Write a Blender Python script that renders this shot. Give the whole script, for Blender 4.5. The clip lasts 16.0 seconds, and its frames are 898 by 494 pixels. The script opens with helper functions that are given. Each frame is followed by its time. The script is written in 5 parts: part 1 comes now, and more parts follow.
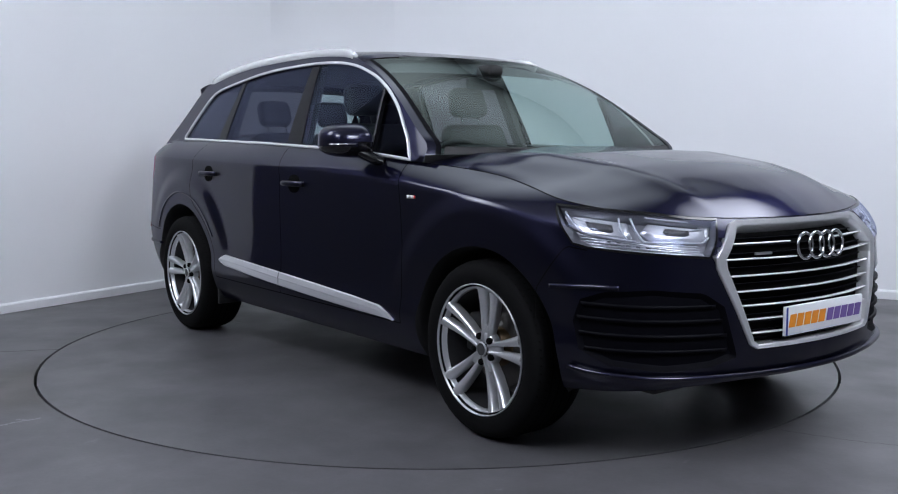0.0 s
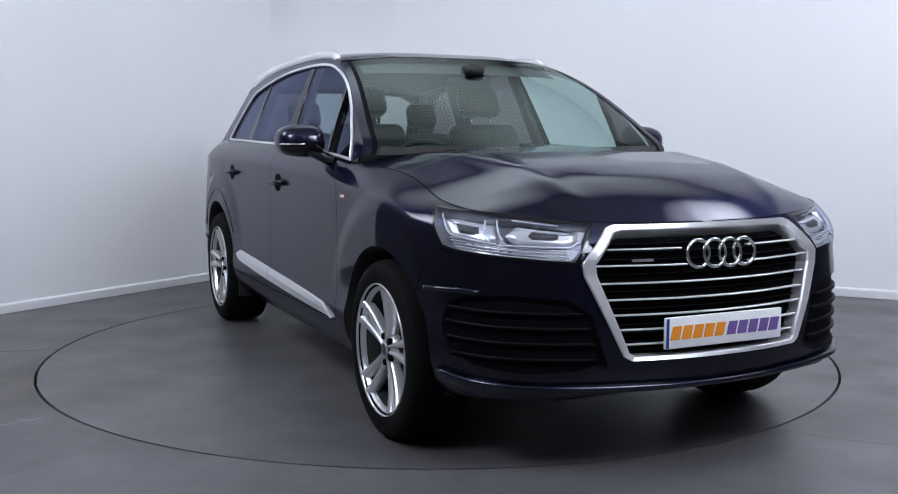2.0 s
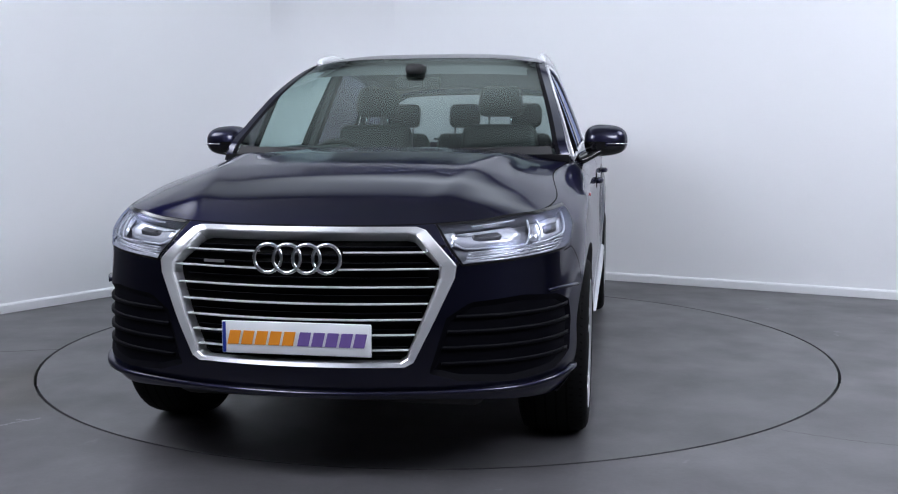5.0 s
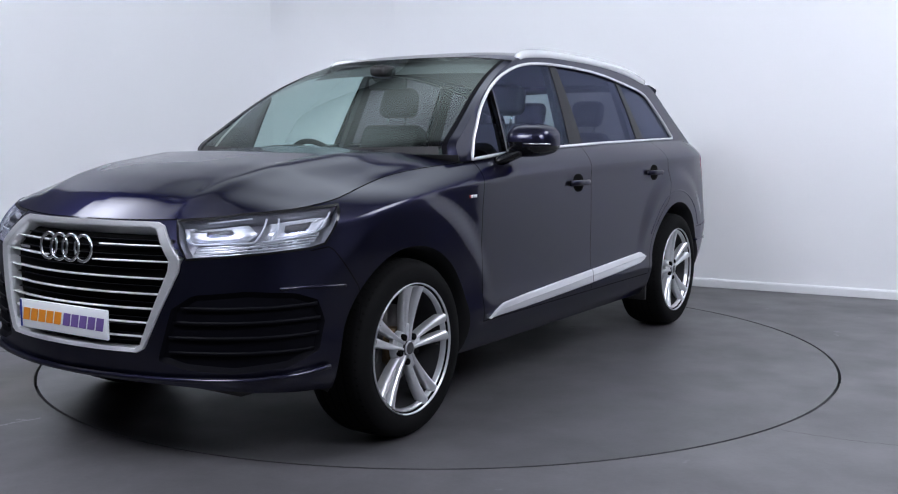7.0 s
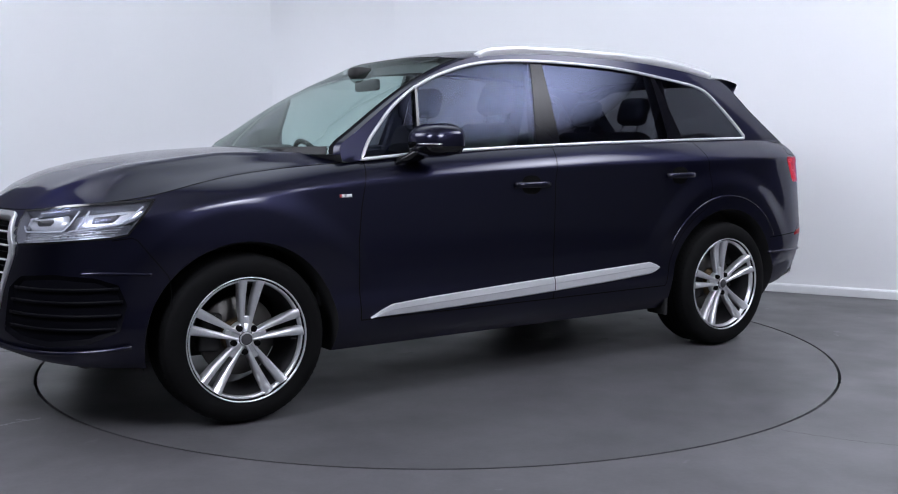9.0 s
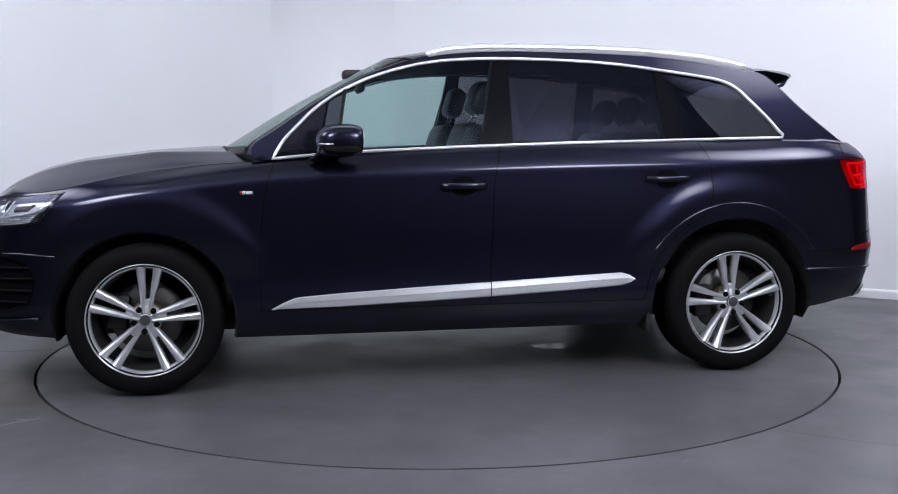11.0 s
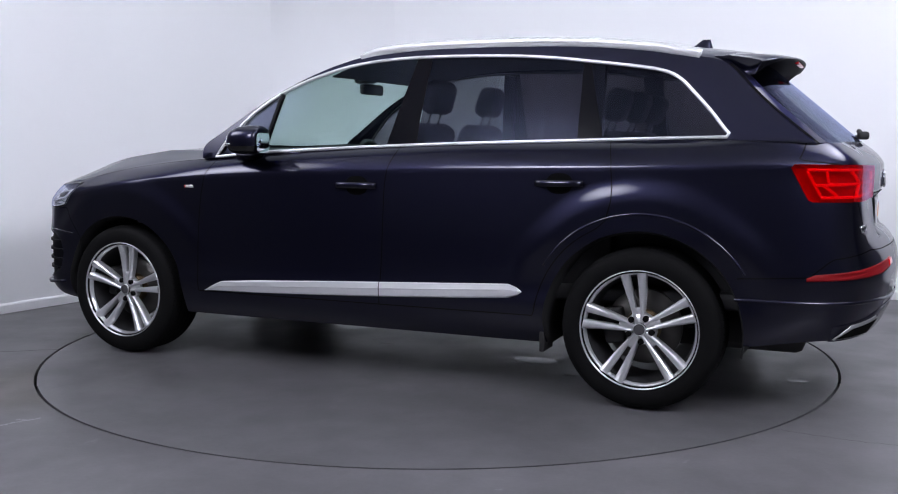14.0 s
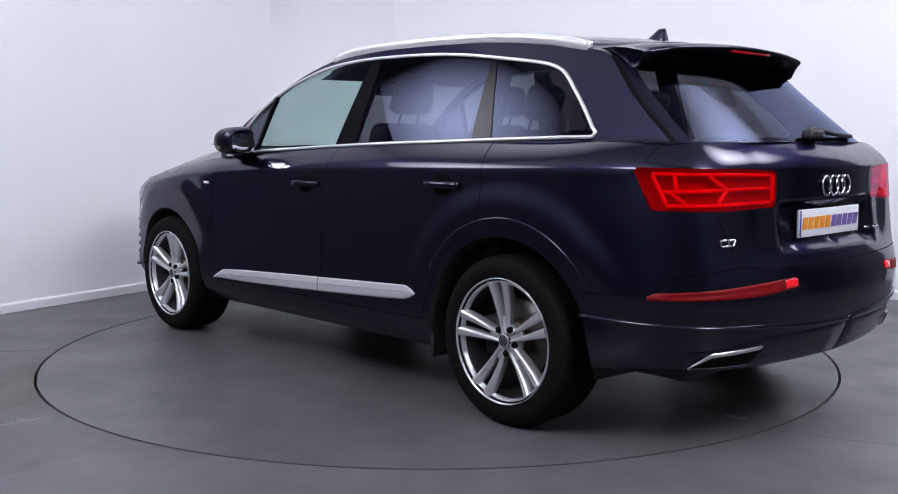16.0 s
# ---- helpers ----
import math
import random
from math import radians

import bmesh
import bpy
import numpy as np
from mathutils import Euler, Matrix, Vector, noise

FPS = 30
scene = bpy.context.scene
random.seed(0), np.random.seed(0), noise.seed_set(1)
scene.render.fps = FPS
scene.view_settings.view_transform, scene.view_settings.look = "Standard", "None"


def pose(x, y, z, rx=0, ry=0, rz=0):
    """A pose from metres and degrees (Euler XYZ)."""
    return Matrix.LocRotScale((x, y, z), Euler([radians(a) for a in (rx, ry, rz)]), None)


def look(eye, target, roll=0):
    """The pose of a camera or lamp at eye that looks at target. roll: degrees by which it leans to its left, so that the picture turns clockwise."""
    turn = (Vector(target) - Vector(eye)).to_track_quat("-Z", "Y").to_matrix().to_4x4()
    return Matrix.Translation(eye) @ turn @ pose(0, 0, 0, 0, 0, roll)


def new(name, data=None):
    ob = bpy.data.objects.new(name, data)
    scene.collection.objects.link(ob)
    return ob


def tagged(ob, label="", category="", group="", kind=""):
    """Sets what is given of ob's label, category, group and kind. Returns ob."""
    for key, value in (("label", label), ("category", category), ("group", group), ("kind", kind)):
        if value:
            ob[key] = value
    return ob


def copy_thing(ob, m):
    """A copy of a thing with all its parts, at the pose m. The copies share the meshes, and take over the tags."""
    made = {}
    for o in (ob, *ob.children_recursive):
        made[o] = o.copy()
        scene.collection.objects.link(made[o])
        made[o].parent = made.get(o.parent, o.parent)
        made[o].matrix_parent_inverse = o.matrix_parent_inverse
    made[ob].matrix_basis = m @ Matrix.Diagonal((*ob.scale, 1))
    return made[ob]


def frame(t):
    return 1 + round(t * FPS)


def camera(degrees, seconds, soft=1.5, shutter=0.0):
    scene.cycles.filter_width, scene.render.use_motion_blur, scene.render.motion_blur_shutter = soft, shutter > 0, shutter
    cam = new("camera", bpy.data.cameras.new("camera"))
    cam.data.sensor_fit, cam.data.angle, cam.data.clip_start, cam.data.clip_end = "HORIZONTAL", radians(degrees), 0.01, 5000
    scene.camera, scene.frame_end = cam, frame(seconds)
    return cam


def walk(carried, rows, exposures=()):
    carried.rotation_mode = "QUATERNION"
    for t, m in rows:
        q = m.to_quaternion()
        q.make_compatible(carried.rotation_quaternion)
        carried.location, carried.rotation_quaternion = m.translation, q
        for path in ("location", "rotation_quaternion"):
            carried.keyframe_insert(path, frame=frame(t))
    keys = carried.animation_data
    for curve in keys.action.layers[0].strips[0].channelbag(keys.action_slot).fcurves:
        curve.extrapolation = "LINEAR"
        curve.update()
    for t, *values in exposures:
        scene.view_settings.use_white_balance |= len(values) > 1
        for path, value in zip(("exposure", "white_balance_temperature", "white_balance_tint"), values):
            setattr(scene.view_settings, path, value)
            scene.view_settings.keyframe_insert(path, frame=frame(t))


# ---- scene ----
# The camera stands still on a tripod; the turntable carries the car round.
EYE = (0.0, -5.758, 1.214)
cam = camera(49.5, 16.0, soft=1.1)
STAND = pose(*EYE, 90 - 6.17, 0.06, -0.605)
walk(cam, [(0.0, STAND), (16.0, STAND)], [(0.0, 0.55, 6360, 7), (2.0, 0.62, 6380, 7), (5.0, 0.69, 6400, 8), (9.0, 0.74, 6450, 9), (12.5, 0.77, 6500, 11), (16.0, 0.79, 6550, 12)])

# ---- light ----
world = bpy.data.worlds.new("world")
scene.world = world
world.use_nodes = True
world.node_tree.nodes["Background"].inputs[0].default_value = (0.6, 0.65, 0.8, 1)
world.node_tree.nodes["Background"].inputs[1].default_value = 0.05


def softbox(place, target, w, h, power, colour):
    """A softbox out of view: a fade from middle to rim is written into its emission to soften its reflections; in a
    shallow black tray.
    """
    m = bpy.data.materials.new("softbox painted falloff")
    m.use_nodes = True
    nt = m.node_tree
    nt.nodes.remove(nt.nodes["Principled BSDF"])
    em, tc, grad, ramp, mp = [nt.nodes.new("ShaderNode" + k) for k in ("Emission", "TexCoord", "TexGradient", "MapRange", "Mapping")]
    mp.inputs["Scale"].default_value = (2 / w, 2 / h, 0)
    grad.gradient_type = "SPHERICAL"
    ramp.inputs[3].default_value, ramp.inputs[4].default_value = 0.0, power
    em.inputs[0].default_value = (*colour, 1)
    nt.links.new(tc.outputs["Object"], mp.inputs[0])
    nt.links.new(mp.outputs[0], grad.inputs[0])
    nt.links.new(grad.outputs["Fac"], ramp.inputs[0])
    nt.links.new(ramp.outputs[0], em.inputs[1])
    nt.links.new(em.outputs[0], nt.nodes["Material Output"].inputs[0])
    me = bpy.data.meshes.new("diffuser")
    n = 48
    oval = [(w / 2 * math.cos(2 * math.pi * k / n), h / 2 * math.sin(2 * math.pi * k / n)) for k in range(n)]
    tray = bpy.data.materials.new("softbox tray")
    tray.diffuse_color = (0.6, 0.6, 0.6, 1)
    me.from_pydata([(x, y, 0) for x, y in oval] + [(x * 1.01, y * 1.01, z) for z in (-0.01, 0.05) for x, y in oval], [],
                   [tuple(reversed(range(n)))] + [(a * n + (k + 1) % n, a * n + k, (a + 1) * n + k, (a + 1) * n + (k + 1) % n) for a in (0, 1) for k in range(n)] + [tuple(2 * n + k for k in range(n))])
    me.materials.append(m)
    me.materials.append(tray)
    for k, face in enumerate(me.polygons):
        face.material_index = 0 if k == 0 else 1
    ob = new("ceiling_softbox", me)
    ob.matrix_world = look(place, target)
    return tagged(ob, "unseen round studio softbox hung high, its glow made to fade outwards", "studio light", "ceiling softboxes")


COOL = (0.885, 0.905, 1.03)
# Tone of the wide overhead sheet, an added fill with no known lamp.
OVERHEAD_FILL = (0.85, 0.92, 1.02)
for x, y, w, h, power, tone in ((0.2, 1.1, 7.4, 3.4, 1.7, OVERHEAD_FILL), (3.9, -0.9, 3.0, 3.0, 10.0, COOL)):
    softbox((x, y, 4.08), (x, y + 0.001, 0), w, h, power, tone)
# Unseen side and front lamps, placed where the car's reflections point.
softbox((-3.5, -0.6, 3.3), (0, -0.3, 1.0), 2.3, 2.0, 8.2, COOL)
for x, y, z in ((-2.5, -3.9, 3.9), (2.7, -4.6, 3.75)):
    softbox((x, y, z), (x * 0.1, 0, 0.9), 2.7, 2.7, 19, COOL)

# ---- materials ----


def material(name, colour, rough=0.5, metal=0.0, coat=0.0, coat_rough=0.03, noise_amt=0.0, noise_scale=8.0, bump=0.0, bump_scale=200.0, emit=0.0, spec=0.5):
    m = bpy.data.materials.new(name)
    m.use_nodes = True
    nt = m.node_tree
    b = nt.nodes["Principled BSDF"]
    b.inputs["Base Color"].default_value = (*colour, 1)
    b.inputs["Roughness"].default_value = rough
    b.inputs["Metallic"].default_value = metal
    b.inputs["Coat Weight"].default_value = coat
    b.inputs["Coat Roughness"].default_value = coat_rough
    b.inputs["Specular IOR Level"].default_value = spec
    if emit:
        b.inputs["Emission Color"].default_value = (*colour, 1)
        b.inputs["Emission Strength"].default_value = emit
    tc = nt.nodes.new("ShaderNodeTexCoord")
    if noise_amt:
        n = nt.nodes.new("ShaderNodeTexNoise")
        n.inputs["Scale"].default_value, n.inputs["Detail"].default_value = noise_scale, 6
        nt.links.new(tc.outputs["Object"], n.inputs["Vector"])
        mix = nt.nodes.new("ShaderNodeMix")
        mix.data_type, mix.blend_type = "RGBA", "MIX"
        mix.inputs[6].default_value = (*[c * (1 - noise_amt) for c in colour], 1)
        mix.inputs[7].default_value = (*[min(1, c * (1 + noise_amt)) for c in colour], 1)
        nt.links.new(n.outputs["Fac"], mix.inputs[0])
        nt.links.new(mix.outputs[2], b.inputs["Base Color"])
    if bump:
        n = nt.nodes.new("ShaderNodeTexNoise")
        n.inputs["Scale"].default_value, n.inputs["Detail"].default_value = bump_scale, 3
        nt.links.new(tc.outputs["Object"], n.inputs["Vector"])
        bp = nt.nodes.new("ShaderNodeBump")
        bp.inputs["Strength"].default_value, bp.inputs["Distance"].default_value = bump, 0.002
        nt.links.new(n.outputs["Fac"], bp.inputs["Height"])
        nt.links.new(bp.outputs["Normal"], b.inputs["Normal"])
    return m


def glass(name, tint, ior=1.5, reflect_tint=(0.40, 0.45, 0.68)):
    """A thin pane: tinted transparency with a mirror gloss that grows at a slant; the reflections have a tint painted
    in, bluish by default.
    """
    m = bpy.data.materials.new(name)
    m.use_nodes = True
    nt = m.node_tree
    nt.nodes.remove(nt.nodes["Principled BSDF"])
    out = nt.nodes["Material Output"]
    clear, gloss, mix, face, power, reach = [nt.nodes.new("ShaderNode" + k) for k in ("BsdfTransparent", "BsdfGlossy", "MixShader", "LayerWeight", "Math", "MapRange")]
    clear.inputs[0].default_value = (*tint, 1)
    gloss.inputs["Color"].default_value = (*reflect_tint, 1)
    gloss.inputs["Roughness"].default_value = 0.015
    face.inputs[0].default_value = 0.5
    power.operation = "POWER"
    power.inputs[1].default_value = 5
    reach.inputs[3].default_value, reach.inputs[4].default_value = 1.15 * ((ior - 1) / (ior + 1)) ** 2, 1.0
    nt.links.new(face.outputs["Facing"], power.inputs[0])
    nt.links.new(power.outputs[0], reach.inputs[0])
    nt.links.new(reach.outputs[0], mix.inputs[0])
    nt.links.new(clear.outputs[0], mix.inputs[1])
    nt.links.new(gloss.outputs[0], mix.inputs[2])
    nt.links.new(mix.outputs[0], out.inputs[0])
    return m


def floor_paint(name, colour, rough, worn=False):
    """Grey floor paint: tyre dirt, scuffs and a fine grain."""
    m = material(name, colour, rough, bump=0.12, bump_scale=60)
    nt = m.node_tree
    b = nt.nodes["Principled BSDF"]
    tc = nt.nodes.new("ShaderNodeTexCoord")
    last = None
    for scale, lo, hi, a, c, dist in ((0.55, 0.35, 0.70, 0.80, 1.12, 0.6), (3.1, 0.40, 0.75, 0.92, 1.08, 1.5), (45, 0.3, 0.7, 0.95, 1.05, 0)):
        n = nt.nodes.new("ShaderNodeTexNoise")
        n.inputs["Scale"].default_value, n.inputs["Detail"].default_value, n.inputs["Distortion"].default_value = scale, 5, dist
        nt.links.new(tc.outputs["Object"], n.inputs["Vector"])
        r = nt.nodes.new("ShaderNodeMapRange")
        r.inputs[1].default_value, r.inputs[2].default_value, r.inputs[3].default_value, r.inputs[4].default_value = lo, hi, a, c
        nt.links.new(n.outputs["Fac"], r.inputs[0])
        if last is None:
            last = r.outputs[0]
        else:
            mul = nt.nodes.new("ShaderNodeMath")
            mul.operation = "MULTIPLY"
            nt.links.new(last, mul.inputs[0])
            nt.links.new(r.outputs[0], mul.inputs[1])
            last = mul.outputs[0]
    if worn:
        # a newer, paler coat ends in an uneven line; pale scuffs are strewn about
        warp = nt.nodes.new("ShaderNodeTexNoise")
        warp.inputs["Scale"].default_value, warp.inputs["Detail"].default_value = 1.6, 4
        nt.links.new(tc.outputs["Object"], warp.inputs["Vector"])
        dot = nt.nodes.new("ShaderNodeVectorMath")
        dot.operation = "DOT_PRODUCT"
        dot.inputs[1].default_value = (0.378, -0.926, 0)
        nt.links.new(tc.outputs["Object"], dot.inputs[0])
        add = nt.nodes.new("ShaderNodeMath")
        add.operation = "MULTIPLY_ADD"
        add.inputs[1].default_value = 0.5
        nt.links.new(warp.outputs["Fac"], add.inputs[0])
        nt.links.new(dot.outputs["Value"], add.inputs[2])
        for src, lo, hi, a, c in ((add.outputs[0], 1.70, 1.80, 0.86, 1.06), (None, 0.70, 0.76, 1.0, 1.7)):
            if src is None:
                sp = nt.nodes.new("ShaderNodeTexNoise")
                sp.inputs["Scale"].default_value, sp.inputs["Detail"].default_value, sp.inputs["Distortion"].default_value = 5.0, 8, 1.0
                nt.links.new(tc.outputs["Object"], sp.inputs["Vector"])
                src = sp.outputs["Fac"]
            r = nt.nodes.new("ShaderNodeMapRange")
            r.inputs[1].default_value, r.inputs[2].default_value, r.inputs[3].default_value, r.inputs[4].default_value = lo, hi, a, c
            nt.links.new(src, r.inputs[0])
            mul = nt.nodes.new("ShaderNodeMath")
            mul.operation = "MULTIPLY"
            nt.links.new(last, mul.inputs[0])
            nt.links.new(r.outputs[0], mul.inputs[1])
            last = mul.outputs[0]
    vm = nt.nodes.new("ShaderNodeVectorMath")
    vm.operation = "SCALE"
    vm.inputs[0].default_value = colour
    nt.links.new(last, vm.inputs["Scale"])
    if worn:
        # rusty water stain, torn by noise
        far = nt.nodes.new("ShaderNodeVectorMath")
        far.operation = "DISTANCE"
        far.inputs[1].default_value = (-2.05, -0.95, 0)
        nt.links.new(tc.outputs["Object"], far.inputs[0])
        tear = nt.nodes.new("ShaderNodeMath")
        tear.operation = "MULTIPLY_ADD"
        tear.inputs[1].default_value = 0.9
        nt.links.new(warp.outputs["Fac"], tear.inputs[0])
        nt.links.new(far.outputs["Value"], tear.inputs[2])
        edge = nt.nodes.new("ShaderNodeMapRange")
        edge.inputs[1].default_value, edge.inputs[2].default_value, edge.inputs[3].default_value, edge.inputs[4].default_value = 0.75, 1.15, 1.0, 0.0
        nt.links.new(tear.outputs[0], edge.inputs[0])
        tint = nt.nodes.new("ShaderNodeMix")
        tint.data_type, tint.blend_type = "RGBA", "MULTIPLY"
        tint.inputs[7].default_value = (0.96, 0.90, 0.78, 1)
        nt.links.new(edge.outputs[0], tint.inputs[0])
        nt.links.new(vm.outputs[0], tint.inputs[6])
        vm = tint
    nt.links.new(vm.outputs[2 if worn else 0], b.inputs["Base Color"])
    n = nt.nodes.new("ShaderNodeTexNoise")
    n.inputs["Scale"].default_value, n.inputs["Detail"].default_value = 2.2, 6
    nt.links.new(tc.outputs["Object"], n.inputs["Vector"])
    r = nt.nodes.new("ShaderNodeMapRange")
    r.inputs[1].default_value, r.inputs[2].default_value, r.inputs[3].default_value, r.inputs[4].default_value = 0.3, 0.7, rough - 0.08, rough + 0.1
    nt.links.new(n.outputs["Fac"], r.inputs[0])
    nt.links.new(r.outputs[0], b.inputs["Roughness"])
    return m


M_WALL = material("white wall paint", (0.86, 0.87, 0.89), 0.6, noise_amt=0.015, noise_scale=1.5, bump=0.05, bump_scale=120)
M_SKIRT = material("white gloss paint", (0.80, 0.81, 0.83), 0.35, noise_amt=0.02)
M_GREYWALL = material("grey wall paint", (0.34, 0.35, 0.38), 0.8, noise_amt=0.1)
M_DARKWALL = material("dark wall", (0.10, 0.10, 0.11), 0.8, noise_amt=0.1)
M_CEIL = material("white ceiling paint", (0.72, 0.73, 0.76), 0.8, noise_amt=0.04)
M_FLOOR = floor_paint("grey floor paint", (0.114, 0.111, 0.119), 0.42, True)
M_DISC = floor_paint("grey turntable paint", (0.101, 0.099, 0.106), 0.38)
M_GROOVE = material("dark gap", (0.006, 0.006, 0.006), 0.9)
M_PATCH = material("wet glossy patch", (0.38, 0.38, 0.38), 0.10, noise_amt=0.15, noise_scale=20, spec=0.8)
M_PAINT = material("dark navy metallic paint", (0.0160, 0.0164, 0.0350), 0.39, metal=1.0, coat=0.80, coat_rough=0.045, noise_amt=0.04, noise_scale=900)
M_PAINT.node_tree.nodes["Principled BSDF"].inputs["Specular Tint"].default_value = (0.35, 0.35, 0.45, 1)
M_BLACK = material("gloss black plastic", (0.006, 0.006, 0.007), 0.12)
M_PILLAR = material("black pillar plastic", (0.004, 0.004, 0.006), 0.10, spec=0.12)
M_MATT = material("matt black plastic", (0.012, 0.012, 0.013), 0.6, bump=0.1)
M_BLADE = material("satin black intake blade", (0.003, 0.003, 0.005), 0.5, spec=0.07)
M_INTAKE = material("dark intake plastic", (0.0025, 0.0025, 0.0045), 0.6, spec=0.05)
M_BUMPRED = material("dark red reflector", (0.20, 0.003, 0.006), 0.5, spec=0.2)
M_FRAME = material("satin silver frame", (0.80, 0.81, 0.83), 0.32, metal=0.72, noise_amt=0.03, noise_scale=40)
M_BRIGHT = material("bright silver trim", (0.84, 0.85, 0.87), 0.22, metal=0.45)
M_SLAT = material("bright slat edge", (0.80, 0.81, 0.83), 0.25, metal=0.3)
# Flat black for painted shade in gaps and holes, and for the grille mesh.
M_GAP = material("gap shade and mesh black", (0.002, 0.002, 0.002), 0.9, spec=0.1)
M_BARREL = material("dark wheel barrel", (0.035, 0.035, 0.038), 0.5, metal=0.5, noise_amt=0.3, noise_scale=20)
M_CHROME = material("chrome", (0.78, 0.79, 0.80), 0.10, metal=1.0)
M_ALU = material("satin aluminium", (0.74, 0.75, 0.77), 0.30, metal=0.92, noise_amt=0.03, noise_scale=40)
M_SIDEBLADE = material("satin silver blade", (0.78, 0.79, 0.82), 0.32, metal=0.58, noise_amt=0.03, noise_scale=40)
M_ALLOY = material("silver alloy paint", (0.70, 0.71, 0.73), 0.30, metal=0.75, coat=0.4, noise_amt=0.04, noise_scale=30)
M_TYRE = material("tyre rubber", (0.0035, 0.0035, 0.0038), 0.8, noise_amt=0.25, noise_scale=25, bump=0.2, spec=0.12)
M_DISCBRAKE = material("worn brake steel", (0.12, 0.115, 0.11), 0.4, metal=0.8, noise_amt=0.2, noise_scale=30)
M_BRASS = material("rusty hub", (0.16, 0.11, 0.06), 0.6, metal=0.4, noise_amt=0.3, noise_scale=30)
# Both lamp reds carry some emission, which lifts their colour.
M_RED = material("red lamp plastic", (0.55, 0.006, 0.012), 0.12, coat=1.0, emit=0.36)
M_REDDARK = material("dark red lamp plastic", (0.34, 0.004, 0.010), 0.2, coat=0.2, emit=0.06)
M_REFLECTOR = material("silver reflector", (0.80, 0.82, 0.87), 0.22, metal=0.55)
M_LED = material("frosted lamp guide", (0.58, 0.60, 0.66), 0.25)
M_LAMPBACK = material("lamp housing", (0.24, 0.24, 0.265), 0.3, metal=0.4)
M_CAP = material("grey hub cap", (0.07, 0.07, 0.075), 0.4, metal=0.3)
M_PLATE = material("white plate plastic", (0.78, 0.80, 0.82), 0.3)
M_ORANGE = material("orange print", (0.80, 0.28, 0.02), 0.4)
M_PURPLE = material("purple print", (0.16, 0.10, 0.32), 0.4)
M_BLUE = material("blue print", (0.01, 0.03, 0.25), 0.4)
M_LEATHER = material("black leather", (0.011, 0.011, 0.012), 0.55, noise_amt=0.2, noise_scale=60)
M_TRIM = material("dark cabin trim", (0.016, 0.016, 0.018), 0.6, noise_amt=0.15, noise_scale=30)
M_HEADLINE = material("grey headlining", (0.11, 0.11, 0.115), 0.9, noise_amt=0.05, noise_scale=80)
# The windscreen's reflections are painted greener than the other panes'.
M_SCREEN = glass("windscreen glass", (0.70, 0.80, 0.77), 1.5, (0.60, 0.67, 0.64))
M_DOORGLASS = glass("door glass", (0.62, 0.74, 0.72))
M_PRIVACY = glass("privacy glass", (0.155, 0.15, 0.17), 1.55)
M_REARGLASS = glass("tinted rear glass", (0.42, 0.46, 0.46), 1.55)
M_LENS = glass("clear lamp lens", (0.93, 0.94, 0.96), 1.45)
M_MIRROR = material("mirror glass", (0.85, 0.87, 0.88), 0.02, metal=1.0)
M_STEEL = material("underbody steel", (0.02, 0.02, 0.02), 0.7, noise_amt=0.3, noise_scale=10)
M_WHITEPRINT = material("white print", (0.7, 0.7, 0.72), 0.4)
M_REDPRINT = material("red print", (0.5, 0.02, 0.02), 0.4)

# ---- building helpers ----


def mesh_of(name, verts, faces, mat, smooth=True, normals=None):
    me = bpy.data.meshes.new(name)
    me.from_pydata([tuple(map(float, v)) for v in verts], [], [tuple(map(int, f)) for f in faces])
    if smooth:
        me.polygons.foreach_set("use_smooth", [True] * len(me.polygons))
    me.materials.append(mat)
    me.update()
    if normals is not None:
        me.normals_split_custom_set_from_vertices([tuple(map(float, v)) for v in normals])
    return me


def part(name, me, parent, label=""):
    ob = new(name, me)
    ob.parent = parent
    return tagged(ob, label)


def flip(verts, faces):
    """The mirror image across the car's middle plane."""
    v = np.array(verts, float)
    v[:, 1] *= -1
    return v, [tuple(reversed(f)) for f in faces]


def grid_faces(nu, nv, closed=False):
    out = []
    for i in range(nu if closed else nu - 1):
        for j in range(nv - 1):
            a, b = i * nv + j, ((i + 1) % nu) * nv + j
            out.append((a, b, b + 1, a + 1))
    return out


def join(*pieces):
    verts, faces = [], []
    for v, f in pieces:
        k = len(verts)
        verts += [tuple(p) for p in v]
        faces += [tuple(i + k for i in q) for q in f]
    return verts, faces


def spline(points, n):
    """n points at even steps along a Catmull-Rom curve through the points."""
    p = np.array(points, float)
    q = np.vstack([2 * p[0] - p[1], p, 2 * p[-1] - p[-2]])
    out = []
    for i in range(1, len(q) - 2):
        for t in np.linspace(0, 1, 24, endpoint=False):
            a, b, c, d = q[i - 1], q[i], q[i + 1], q[i + 2]
            out.append(0.5 * (2 * b + (c - a) * t + (2 * a - 5 * b + 4 * c - d) * t * t + (3 * b - a - 3 * c + d) * t ** 3))
    out.append(p[-1])
    return even(out, n)


def even(points, n):
    p = np.array(points, float)
    d = np.concatenate([[0], np.cumsum(np.linalg.norm(np.diff(p, axis=0), axis=1))])
    s = np.linspace(0, d[-1], n)
    return np.stack([np.interp(s, d, p[:, k]) for k in range(p.shape[1])], -1)


